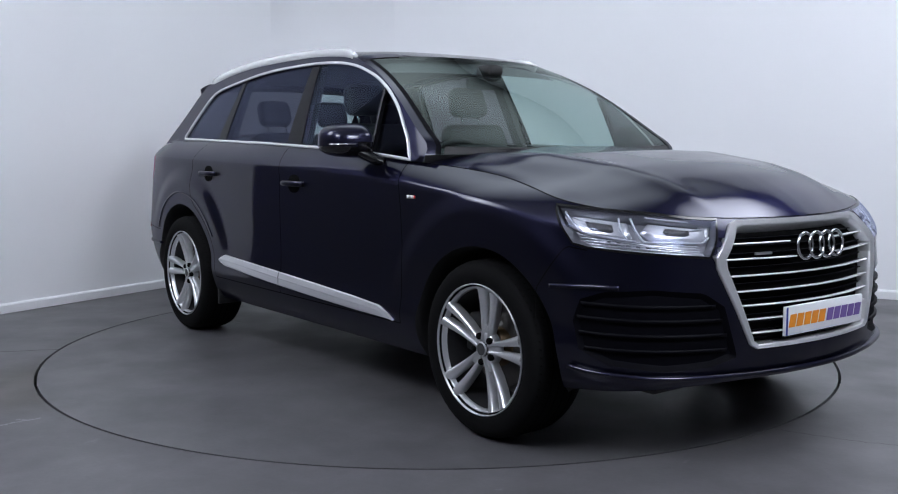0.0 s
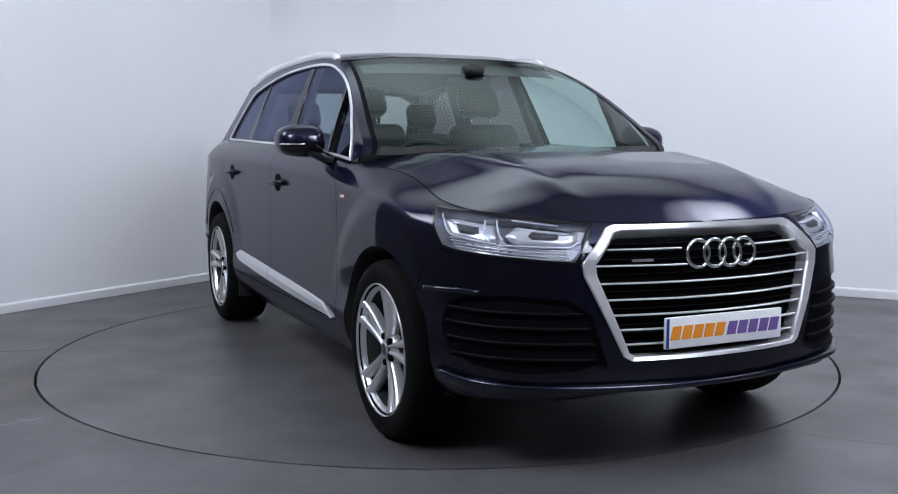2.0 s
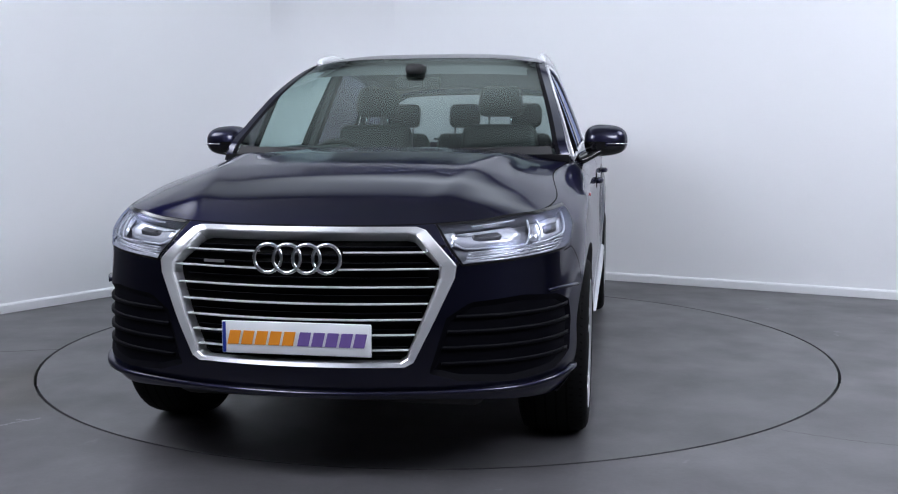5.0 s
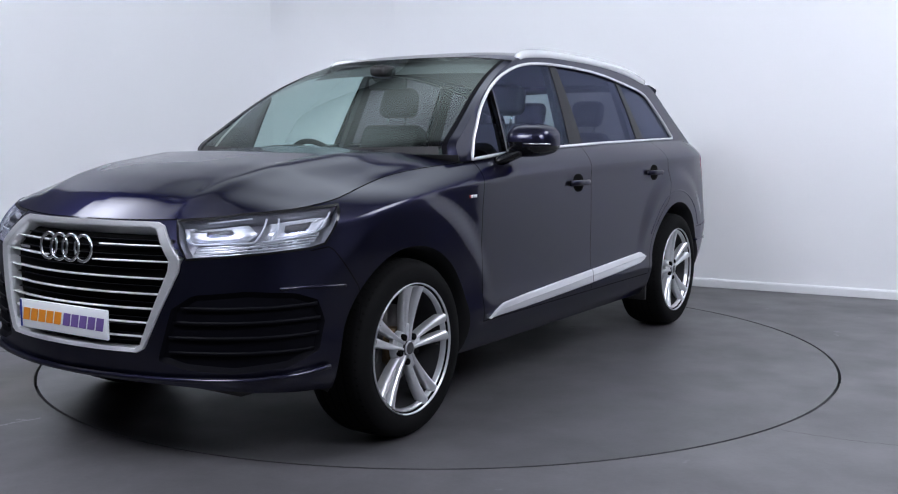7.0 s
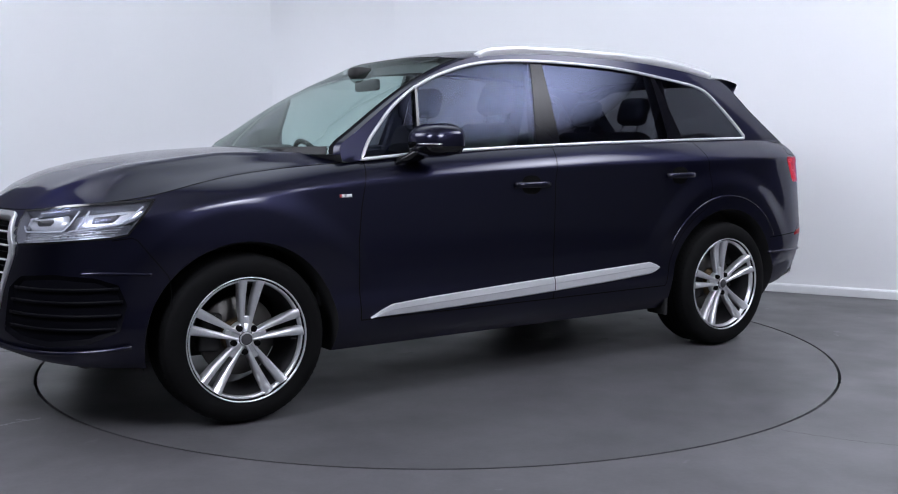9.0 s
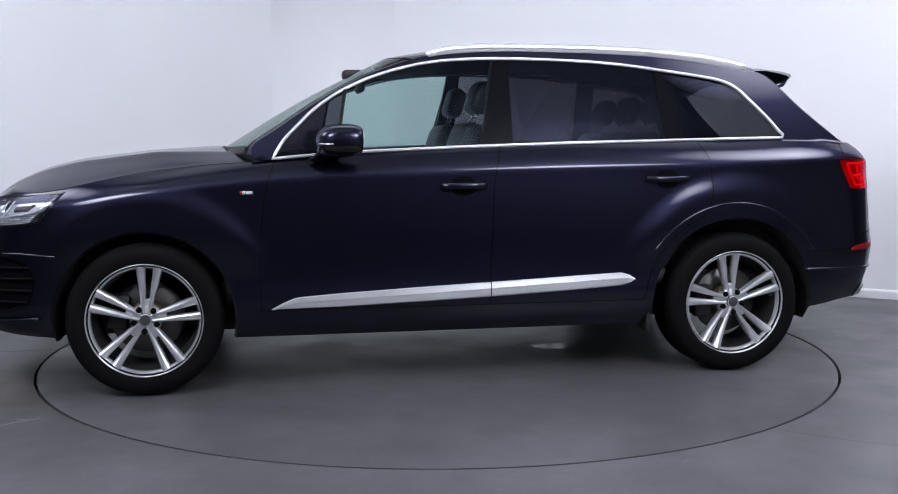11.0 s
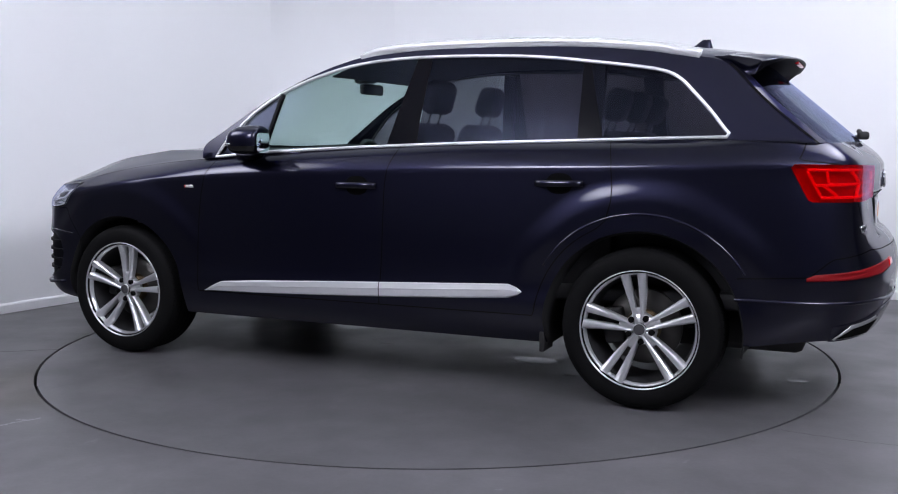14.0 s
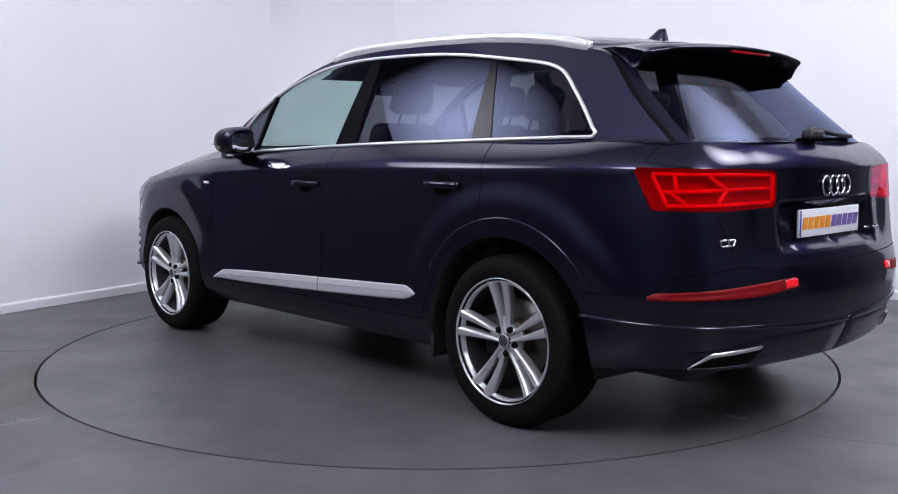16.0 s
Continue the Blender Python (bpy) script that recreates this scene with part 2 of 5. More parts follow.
def sweep(points, profile, closed=False, up=(0, 0, 1), cap=True):
    """Carries a closed profile (across, up) along a path."""
    p = np.array(points, float)
    n, m = len(p), len(profile)
    up = np.array(up, float)
    verts = []
    for i in range(n):
        a = p[(i - 1) % n] if closed or i else p[0]
        b = p[(i + 1) % n] if closed or i < n - 1 else p[-1]
        t = (b - a) / (np.linalg.norm(b - a) + 1e-9)
        side = np.cross(t, up)
        side /= np.linalg.norm(side) + 1e-9
        u = np.cross(side, t)
        verts += [p[i] + side * x + u * y for x, y in profile]
    faces = []
    for i in range(n if closed else n - 1):
        for j in range(m):
            a, b = i * m, ((i + 1) % n) * m
            faces.append((a + j, a + (j + 1) % m, b + (j + 1) % m, b + j))
    if cap and not closed:
        faces += [tuple(reversed(range(m))), tuple((n - 1) * m + k for k in range(m))]
    return verts, faces


def circle(r, n=8, ry=None):
    return [(r * math.cos(2 * math.pi * k / n), (ry or r) * math.sin(2 * math.pi * k / n)) for k in range(n)]


def block(x0, x1, y0, y1, z0, z1, bevel=0.01, seg=2):
    """A box with rounded edges."""
    bm = bmesh.new()
    bmesh.ops.create_cube(bm, size=1)
    for v in bm.verts:
        v.co = Vector(((x0 + x1) / 2 + v.co.x * (x1 - x0), (y0 + y1) / 2 + v.co.y * (y1 - y0), (z0 + z1) / 2 + v.co.z * (z1 - z0)))
    bmesh.ops.bevel(bm, geom=bm.edges[:], offset=bevel, segments=seg, profile=0.5, affect="EDGES")
    verts = [tuple(v.co) for v in bm.verts]
    bm.verts.index_update()
    faces = [tuple(v.index for v in f.verts) for f in bm.faces]
    bm.free()
    return verts, faces


def turned(piece, m):
    return [tuple(m @ Vector(v)) for v in piece[0]], piece[1]


def lathe(profile, n=48):
    """Turns a profile of (radius, y) round the y axis."""
    verts = []
    for k in range(n):
        a = 2 * math.pi * k / n
        verts += [(r * math.cos(a), y, r * math.sin(a)) for r, y in profile]
    return verts, grid_faces(n, len(profile), True)


def filled(loop, rings=6):
    """Closes a loop of points with rings that shrink to its middle."""
    p = np.array(loop, float)
    n, c = len(p), np.mean(p, axis=0)
    verts = []
    for k in range(rings):
        verts += list(c + (p - c) * (1 - k / rings))
    verts.append(c)
    faces = []
    for k in range(rings - 1):
        for i in range(n):
            a, b = k * n + i, k * n + (i + 1) % n
            faces.append((a, b, b + n, a + n))
    for i in range(n):
        faces.append(((rings - 1) * n + i, (rings - 1) * n + (i + 1) % n, len(verts) - 1))
    return np.array(verts), faces

# ---- the room ----


CORNER = np.array((-1.122, 4.161))
ALONG_L, ALONG_R = np.array((-0.5448, -0.8386)), np.array((0.8768, -0.4808))
BEND = 0.80
FAR_L, FAR_R = CORNER + 13.0 * ALONG_L, CORNER + 13.0 * ALONG_R
BEHIND = FAR_L + FAR_R - CORNER
HIGH, RING = 4.15, 2.237


def wall(name, a, b, mat, label, thick=0.2):
    a, b = np.array(a), np.array(b)
    t = (b - a) / np.linalg.norm(b - a)
    n = np.array((-t[1], t[0]))
    mid = (CORNER + BEHIND) / 2
    if np.dot(mid - a, n) > 0:
        n = -n
    a, b = a - t * thick * 0, b + t * 0
    quad = [a, b, b + n * thick, a + n * thick]
    verts = [(x, y, z) for z in (0, HIGH) for x, y in quad]
    faces = [(0, 1, 5, 4), (1, 2, 6, 5), (2, 3, 7, 6), (3, 0, 4, 7), (0, 3, 2, 1), (4, 5, 6, 7)]
    ob = new(name, mesh_of(name, verts, faces, mat, False))
    return tagged(ob, label, "wall", kind="structure")


def skirting(name, a, b):
    a, b = np.array(a), np.array(b)
    t = (b - a) / np.linalg.norm(b - a)
    n = np.array((-t[1], t[0]))
    if np.dot((CORNER + BEHIND) / 2 - a, n) < 0:
        n = -n
    prof = [(0.0, 0.002), (0.018, 0.002), (0.018, 0.058), (0.013, 0.068), (0.004, 0.073), (0.0, 0.073)]
    verts = [(*(p + n * d), z) for p in (a, b) for d, z in prof]
    k = len(prof)
    faces = [(i, (i + 1) % k, k + (i + 1) % k, k + i) for i in range(k)]
    ob = new(name, mesh_of(name, verts, faces, M_SKIRT, False))
    return tagged(ob, "white painted skirting board along the wall's foot", "skirting board", kind="structure")


END_L, END_R = CORNER + 3.95 * ALONG_L, CORNER + 7.0 * ALONG_R
BEND_L, BEND_R = CORNER + BEND * ALONG_L, CORNER + BEND * ALONG_R
wall("wall_west", BEND_L, END_L, M_WALL, "plain white painted studio wall")
wall("wall_north", BEND_R, END_R, M_WALL, "plain white painted studio wall")


def bend(d, n=40):
    """The rounded corner between the two white walls, d behind its face."""
    out = []
    for t in np.linspace(0, 1, n):
        p = (1 - t) ** 2 * BEND_L + 2 * t * (1 - t) * CORNER + t * t * BEND_R
        g = 2 * (1 - t) * (CORNER - BEND_L) + 2 * t * (BEND_R - CORNER)
        out.append(p + np.array((-g[1], g[0])) / np.linalg.norm(g) * d)
    return out


face, rear_face = bend(0.0), bend(0.2)
v = [(*p, z) for z in (0, HIGH) for q in (face, rear_face) for p in q]
f = []
for k in range(39):
    f += [(k + 1, 81 + k, 80 + k, k), (120 + k, 121 + k, 41 + k, 40 + k), (k, k + 1, 41 + k, 40 + k), (80 + k, 120 + k, 121 + k, 81 + k)]
me = mesh_of("wall_corner", v, f, M_WALL)
me.polygons.foreach_set("use_smooth", [k % 4 < 2 for k in range(len(f))])
tagged(new("wall_corner", me), "rounded white corner of the studio wall", "wall", kind="structure")
SKIRT = [(0.0, 0.002), (0.018, 0.002), (0.018, 0.058), (0.013, 0.068), (0.004, 0.073), (0.0, 0.073)]
v = [(*p, z) for ps, z in ((bend(-d), z) for d, z in SKIRT) for p in ps]
f = [(a * 40 + k, a * 40 + k + 1, b * 40 + k + 1, b * 40 + k) for a in range(6) for b in ((a + 1) % 6,) for k in range(39)]
tagged(new("baseboard_corner", mesh_of("baseboard_corner", v, f, M_SKIRT, False)), "white painted skirting board round the corner", "skirting board", kind="structure")
# Dark walls added out of view, so that the car's flanks mirror less white.
wall("wall_west_far", END_L, FAR_L, M_DARKWALL, "unseen dark wall past the white studio wall, added to darken reflections")
wall("wall_north_far", END_R, FAR_R, M_DARKWALL, "unseen dark wall past the white studio wall, added to darken reflections")
wall("wall_south", FAR_L, BEHIND, M_GREYWALL, "grey plain wall behind the camera")
wall("wall_east", FAR_R, BEHIND, M_GREYWALL, "grey plain wall behind the camera")
skirting("baseboard_west", BEND_L, END_L)
skirting("baseboard_north", BEND_R, END_R)
mid = (CORNER + BEHIND) / 2
cv = [(*(mid + (p - mid) * 1.03), z) for z in (HIGH, HIGH + 0.2) for p in (CORNER, FAR_L, BEHIND, FAR_R)]
tagged(new("ceiling", mesh_of("ceiling", cv, [(0, 1, 2, 3), (7, 6, 5, 4), (0, 4, 5, 1), (1, 5, 6, 2), (2, 6, 7, 3), (3, 7, 4, 0)], M_CEIL, False)), "plain white studio ceiling", "ceiling", kind="structure")

# The floor has a round hole, in which the turntable lies with a narrow gap.
N = 160
ring = [(math.cos(2 * math.pi * k / N), math.sin(2 * math.pi * k / N)) for k in range(N)]
out_poly = [mid + (p - mid) * 1.02 for p in (CORNER, FAR_L, BEHIND, FAR_R)]


def to_edge(d):
    best = 1e9
    for i in range(4):
        a, b = out_poly[i], out_poly[(i + 1) % 4]
        den = d[0] * (b - a)[1] - d[1] * (b - a)[0]
        if abs(den) > 1e-9:
            k = (a[0] * (b - a)[1] - a[1] * (b - a)[0]) / den
            if k > 0:
                best = min(best, k)
    return best


fv, rows = [], 9
for c, s in ring:
    e = to_edge((c, s)) + 0.02
    fv += [((RING + 0.007 + (e - RING) * (k / (rows - 2)) ** 1.5) * c, (RING + 0.007 + (e - RING) * (k / (rows - 2)) ** 1.5) * s, 0) for k in range(rows - 1)]
fv = [p for k in range(N) for p in ([((RING + 0.007) * ring[k][0], (RING + 0.007) * ring[k][1], -0.06)] + fv[k * (rows - 1):(k + 1) * (rows - 1)])]
tagged(new("floor", mesh_of("floor", fv, [tuple(reversed(f)) for f in grid_faces(N, rows, True)], M_FLOOR, False)), "grey painted concrete floor with scuffs and stains", "floor", kind="structure")
pit = [((RING + 0.05) * c, (RING + 0.05) * s, -0.06) for c, s in ring]
tagged(new("turntable_pit", mesh_of("turntable_pit", pit, [tuple(range(N))], M_GROOVE, False)), "dark pit under the turntable's edge", "pit", kind="structure")

turntable = tagged(new("turntable"), "round grey painted turntable flush with the floor", "turntable")
dv = [(0, 0, 0)] + [(r * c, r * s, z) for r, z in ((1.1, 0), (RING - 0.007, 0), (RING - 0.007, -0.003), (RING - 0.007, -0.055)) for c, s in ring]
df = [(0, 1 + k, 1 + (k + 1) % N) for k in range(N)]
for i in range(3):
    df += [(1 + i * N + k, 1 + (i + 1) * N + k, 1 + (i + 1) * N + (k + 1) % N, 1 + i * N + (k + 1) % N) for k in range(N)]
part("disc", mesh_of("disc", dv, df, M_DISC, False), turntable)
rng = random.Random(4)
for x, y, rx, ry in ((-0.66, 0.17, 0.13, 0.085), (-2.04, 0.08, 0.045, 0.03), (-1.62, 0.05, 0.02, 0.012), (-0.95, 0.42, 0.035, 0.014), (0.30, 0.10, 0.05, 0.016), (0.42, 0.02, 0.02, 0.01), (-1.75, -0.75, 0.05, 0.012), (-1.45, -0.62, 0.04, 0.012)):
    n = 18
    loop = [(x + rx * (0.8 + 0.35 * rng.random()) * math.cos(2 * math.pi * k / n), y + ry * (0.8 + 0.35 * rng.random()) * math.sin(2 * math.pi * k / n)) for k in range(n)]
    v = [(a, b, 0.002) for a, b in loop] + [(x + (a - x) * 1.05, y + (b - y) * 1.05, 0.0) for a, b in loop]
    part("worn_patch", mesh_of("worn_patch", v, [tuple(range(n))] + [(n + k, n + (k + 1) % n, (k + 1) % n, k) for k in range(n)], M_PATCH, False), turntable, "pale shiny patch on the grey paint")


def floor_mark(name, pts, width, mat, label, seed):
    """A thin, uneven crack or scuff in the floor's paint."""
    g = random.Random(seed)
    q = even([(x, y, 0) for x, y in pts], 30)
    t = np.gradient(q, axis=0)
    t /= np.linalg.norm(t, axis=1)[:, None]
    side = np.stack([-t[:, 1], t[:, 0], 0 * t[:, 0]], -1)
    wob = np.array([g.uniform(-1, 1) for _ in range(30)])[:, None]
    wid = np.array([g.uniform(0.4, 1.0) for _ in range(30)])[:, None] * width
    v = np.vstack([q + side * (wob * 0.006 + wid / 2), q + side * (wob * 0.006 - wid / 2)]) + (0, 0, 0.0015)
    tagged(new(name, mesh_of(name, v, [(30 + i, 31 + i, i + 1, i) for i in range(29)], mat, False)), label, "floor mark", kind="structure")


M_CRACK = material("dark crack", (0.035, 0.034, 0.036), 0.8)
M_SCUFF = material("pale scuff", (0.26, 0.26, 0.27), 0.6, noise_amt=0.4, noise_scale=60)
floor_mark("floor_crack", [(2.30 * 0.62, -1.755), (1.51, -1.81), (1.70, -1.925), (1.90, -2.0)], 0.004, M_CRACK, "fine dark crack in the painted floor", 1)
floor_mark("floor_crack", [(-3.0, -0.26), (-2.55, -0.16), (-2.24, -0.10)], 0.010, M_CRACK, "dark seam in the painted floor", 2)
floor_mark("floor_scuff", [(-1.90, -1.66), (-1.84, -1.60), (-1.76, -1.54)], 0.020, M_SCUFF, "pale scuff on the painted floor", 3)
floor_mark("floor_scuff", [(-1.86, -1.56), (-1.81, -1.57)], 0.014, M_SCUFF, "pale scuff on the painted floor", 4)
# ---- the car's shape: x ahead, y to its left, z up ----
car = tagged(new("car"), "dark navy metallic five-door SUV with silver trim, parked on the turntable", "car")
PLAN = [(2.525, 0), (2.5237, 0.07), (2.504, 0.25), (2.442, 0.50), (2.350, 0.72), (2.195, 0.868), (1.95, 0.936), (1.70, 0.955), (1.35, 0.964), (0.8, 0.966), (0.2, 0.970), (-0.5, 0.975), (-1.1, 0.978),
        (-1.5, 0.976), (-1.85, 0.962), (-2.12, 0.924), (-2.30, 0.82), (-2.41, 0.60), (-2.465, 0.30), (-2.4838, 0.08), (-2.485, 0)]
plan = spline(PLAN, 900)
plan_s = np.concatenate([[0], np.cumsum(np.linalg.norm(np.diff(plan, axis=0), axis=1))])
LONG = plan_s[-1]
tangent = np.gradient(plan, axis=0)
tangent /= np.linalg.norm(tangent, axis=1)[:, None]


def smooth(a, b, x):
    t = np.clip((np.asarray(x, float) - a) / (b - a), 0, 1)
    return t * t * (3 - 2 * t)


def s_at(x):
    """How far along the outline its point with this x lies."""
    return np.interp(-np.asarray(x, float), -plan[:, 0], plan_s)


def curve(keys, x):
    k = np.array(sorted(keys), float)
    return np.interp(x, k[:, 0], k[:, 1])


def soft_curve(keys):
    """A smooth function through (x, value) keys."""
    k = np.array(sorted(keys), float)
    xs = np.linspace(k[0, 0], k[-1, 0], 600)
    ys = np.interp(xs, k[:, 0], k[:, 1])
    for _ in range(3):
        ys = np.convolve(np.pad(ys, 12, mode="reflect", reflect_type="odd"), np.ones(25) / 25, "valid")
    return lambda x: np.interp(x, xs, ys)


S_HEAD = float(s_at(1.93))
top_z = soft_curve([(0, 0.925), (0.40, 0.925), (0.62, 0.938), (S_HEAD, 0.985), (float(s_at(1.75)), 1.045), (float(s_at(1.47)), 1.085), (float(s_at(1.19)), 1.112), (float(s_at(0.97)), 1.122),
                    (float(s_at(0.58)), 1.152), (float(s_at(0.08)), 1.174), (float(s_at(-0.5)), 1.194), (float(s_at(-1.25)), 1.211), (float(s_at(-1.77)), 1.219), (float(s_at(-2.1)), 1.205), (LONG - 0.4, 1.208), (LONG, 1.210)])
crease_z = soft_curve([(0, 0.78), (0.5, 0.79), (S_HEAD, 0.915), (float(s_at(1.6)), 0.990), (float(s_at(1.3)), 1.008), (float(s_at(1.0)), 1.035), (float(s_at(0.06)), 1.071), (float(s_at(-0.5)), 1.084), (float(s_at(-1.25)), 1.097), (float(s_at(-2.0)), 1.112), (LONG - 0.6, 1.105), (LONG, 1.105)])
lean = soft_curve([(0, 0.085), (0.5, 0.085), (S_HEAD, 0.065), (float(s_at(1.5)), 0.155), (float(s_at(1.0)), 0.085), (float(s_at(-0.5)), 0.082), (float(s_at(-1.6)), 0.125), (float(s_at(-1.85)), 0.105), (float(s_at(-2.1)), 0.085), (LONG - 0.55, 0.105), (LONG - 0.35, 0.105), (LONG, 0.105)])
low_z = soft_curve([(0, 0.335), (0.5, 0.333), (float(s_at(2.1)), 0.290), (float(s_at(1.7)), 0.27), (float(s_at(1.1)), 0.262), (float(s_at(-1.0)), 0.266), (float(s_at(-1.8)), 0.315), (float(s_at(-2.2)), 0.36), (LONG, 0.34)])
AXLE_F, AXLE_R, HUB = 1.577, -1.420, 0.362
ARCH = {AXLE_F: 0.432, AXLE_R: 0.455}


# how far the skin stands out from the outline at each height
FRONT_OFF = soft_curve([(0.25, -0.12), (0.30, -0.045), (0.34, -0.012), (0.42, 0), (0.60, 0.0), (0.78, -0.018), (0.9, -0.02), (1.2, -0.02)])
SIDE_OFF = soft_curve([(0.25, -0.075), (0.28, -0.05), (0.33, -0.022), (0.40, 0.0), (0.46, 0.006), (0.52, -0.008), (0.62, -0.014), (0.80, -0.015), (0.95, -0.019), (1.04, -0.024), (1.3, -0.024)])
REAR_OFF = soft_curve([(0.30, -0.12), (0.36, -0.07), (0.45, -0.03), (0.52, -0.012), (0.62, 0.0), (0.70, -0.012), (0.74, -0.030), (0.80, -0.068), (0.95, -0.090), (1.06, -0.088), (1.3, -0.088)])
CORNER_OFF = soft_curve([(0.30, -0.12), (0.36, -0.07), (0.45, -0.03), (0.52, -0.012), (0.62, 0.0), (0.80, -0.014), (0.95, -0.026), (1.06, -0.040), (1.3, -0.050)])


def body(s, z):
    """Points of the lower body by the way along its outline and the height."""
    s, z = np.asarray(s, float), np.asarray(z, float)
    x, y = np.interp(s, plan_s, plan[:, 0]), np.interp(s, plan_s, plan[:, 1])
    tx, ty = np.interp(s, plan_s, tangent[:, 0]), np.interp(s, plan_s, tangent[:, 1])
    nx, ny = ty, -tx
    front, rear = 1 - smooth(s_at(2.30), s_at(1.85), s), smooth(s_at(-1.8), s_at(-2.2), s)
    side = 1 - front - rear
    of = FRONT_OFF(z)
    os_ = SIDE_OFF(z)
    orr = REAR_OFF(z)
    soft_rear = CORNER_OFF(z)
    step = smooth(LONG - 0.90, LONG - 0.50, s)
    off = front * of + side * os_ + rear * (orr * step + soft_rear * (1 - step))
    w = np.clip((z - crease_z(s)) / (top_z(s) - crease_z(s)), 0, 1.3)
    off = off - lean(s) * (0.40 * w + 0.60 * w * w)
    off = off - 0.042 * smooth(LONG - 0.46, LONG - 0.34, s) * smooth(0.775, 0.815, z) * (1 - smooth(0.950, 0.985, z))
    for ax, ra in ARCH.items():
        r = np.hypot(x - ax, z - HUB)
        above = smooth(0.10, 0.45, z - HUB)
        off = off + (0.019 * (1 - smooth(ra + 0.13, ra + 0.25, r)) * above) * (1 - 0.7 * front) * (1 - 0.5 * rear)
    return np.stack([x + nx * off, y + ny * off, z + 0 * s], -1)


def body_normal(s, z, e=0.006):
    n = np.cross(body(np.asarray(s) + e, z) - body(np.asarray(s) - e, z), body(s, np.asarray(z) + e) - body(s, np.asarray(z) - e))
    n /= np.linalg.norm(n, axis=-1, keepdims=True) + 1e-12
    n[..., 1] *= smooth(0, 0.15, np.asarray(s)) * smooth(0, 0.15, LONG - np.asarray(s))
    n /= np.linalg.norm(n, axis=-1, keepdims=True) + 1e-12
    at = body(s, z)
    return np.where(((n * (at - np.array([0, 0, 0.7]))).sum(-1) < 0)[..., None], -n, n)


def inside(poly, x, y):
    p = np.array(poly, float)
    r = np.zeros(np.shape(x), bool)
    for i in range(len(p)):
        (x0, y0), (x1, y1) = p[i], p[i - 1]
        if y0 != y1:
            r ^= ((y0 > y) != (y1 > y)) & (x < (x1 - x0) * (y - y0) / (y1 - y0) + x0)
    return r


def nearest(poly, x, y):
    """The nearest point of a closed polygon."""
    p = np.array(poly, float)
    best, bx, by = np.full(np.shape(x), 1e9), np.array(x), np.array(y)
    for i in range(len(p)):
        a, b = p[i - 1], p[i]
        d = b - a
        t = np.clip(((x - a[0]) * d[0] + (y - a[1]) * d[1]) / (d @ d + 1e-12), 0, 1)
        qx, qy = a[0] + t * d[0], a[1] + t * d[1]
        e = (qx - x) ** 2 + (qy - y) ** 2
        bx, by, best = np.where(e < best, qx, bx), np.where(e < best, qy, by), np.minimum(e, best)
    return bx, by


def sx(points):
    """(x, z) of the side view as (s, z)."""
    return [(float(s_at(x)), z) for x, z in points]


def arch_poly(ax, r):
    return sx([(ax + r * math.cos(a), HUB + r * math.sin(a)) for a in np.linspace(0, 2 * math.pi, 64, endpoint=False)])


# Openings and panels, as polygons along the outline and upwards.
GRILLE_OUT = [(-0.420, 0.916), (0.420, 0.916), (0.452, 0.906), (0.552, 0.795), (0.546, 0.752), (0.402, 0.466), (0.372, 0.450), (-0.372, 0.450), (-0.402, 0.466), (-0.546, 0.752), (-0.552, 0.795), (-0.452, 0.906)]
GRILLE_IN = [(-0.388, 0.899), (0.388, 0.899), (0.416, 0.892), (0.500, 0.790), (0.496, 0.752), (0.380, 0.480), (0.358, 0.466), (-0.358, 0.466), (-0.380, 0.480), (-0.496, 0.752), (-0.500, 0.790), (-0.416, 0.892)]
LAMP = [(0.490, 0.930), (0.62, 0.939), (0.80, 0.958), (S_HEAD - 0.10, 0.976), (S_HEAD - 0.008, 0.982), (S_HEAD - 0.03, 0.950), (S_HEAD - 0.125, 0.838), (S_HEAD - 0.19, 0.826), (0.80, 0.808), (0.66, 0.797), (0.572, 0.790), (0.528, 0.850)]
INTAKE = [(0.515, 0.615), (0.60, 0.668), (0.80, 0.685), (0.98, 0.672), (1.07, 0.640), (1.10, 0.560), (1.07, 0.455), (0.95, 0.405), (0.75, 0.385), (0.56, 0.395), (0.455, 0.425)]
S_T = LONG
TAIL = [(S_T - 0.455, 1.104), (S_T - 0.7, 1.112), (float(s_at(-2.06)) , 1.118), (float(s_at(-2.045)), 1.105), (float(s_at(-2.12)), 0.966), (float(s_at(-2.14)), 0.958), (S_T - 0.7, 0.955), (S_T - 0.455, 0.962), (S_T - 0.435, 0.975), (S_T - 0.44, 1.09)]
REFL = [(S_T - 0.40, 0.695), (S_T - 0.60, 0.684), (float(s_at(-2.15)), 0.652), (float(s_at(-2.12)), 0.640), (float(s_at(-2.12)), 0.622), (S_T - 0.60, 0.634), (S_T - 0.40, 0.652), (S_T - 0.385, 0.672)]
DOOR_F = sx([(0.950, 1.30), (0.950, 1.13), (0.988, 1.034), (1.012, 0.917), (1.028, 0.77), (1.035, 0.534), (1.03, 0.40), (-0.10, 0.40), (-0.104, 0.509), (-0.125, 1.009), (-0.142, 1.094), (-0.171, 1.189), (-0.18, 1.30)])
RD = 0.50
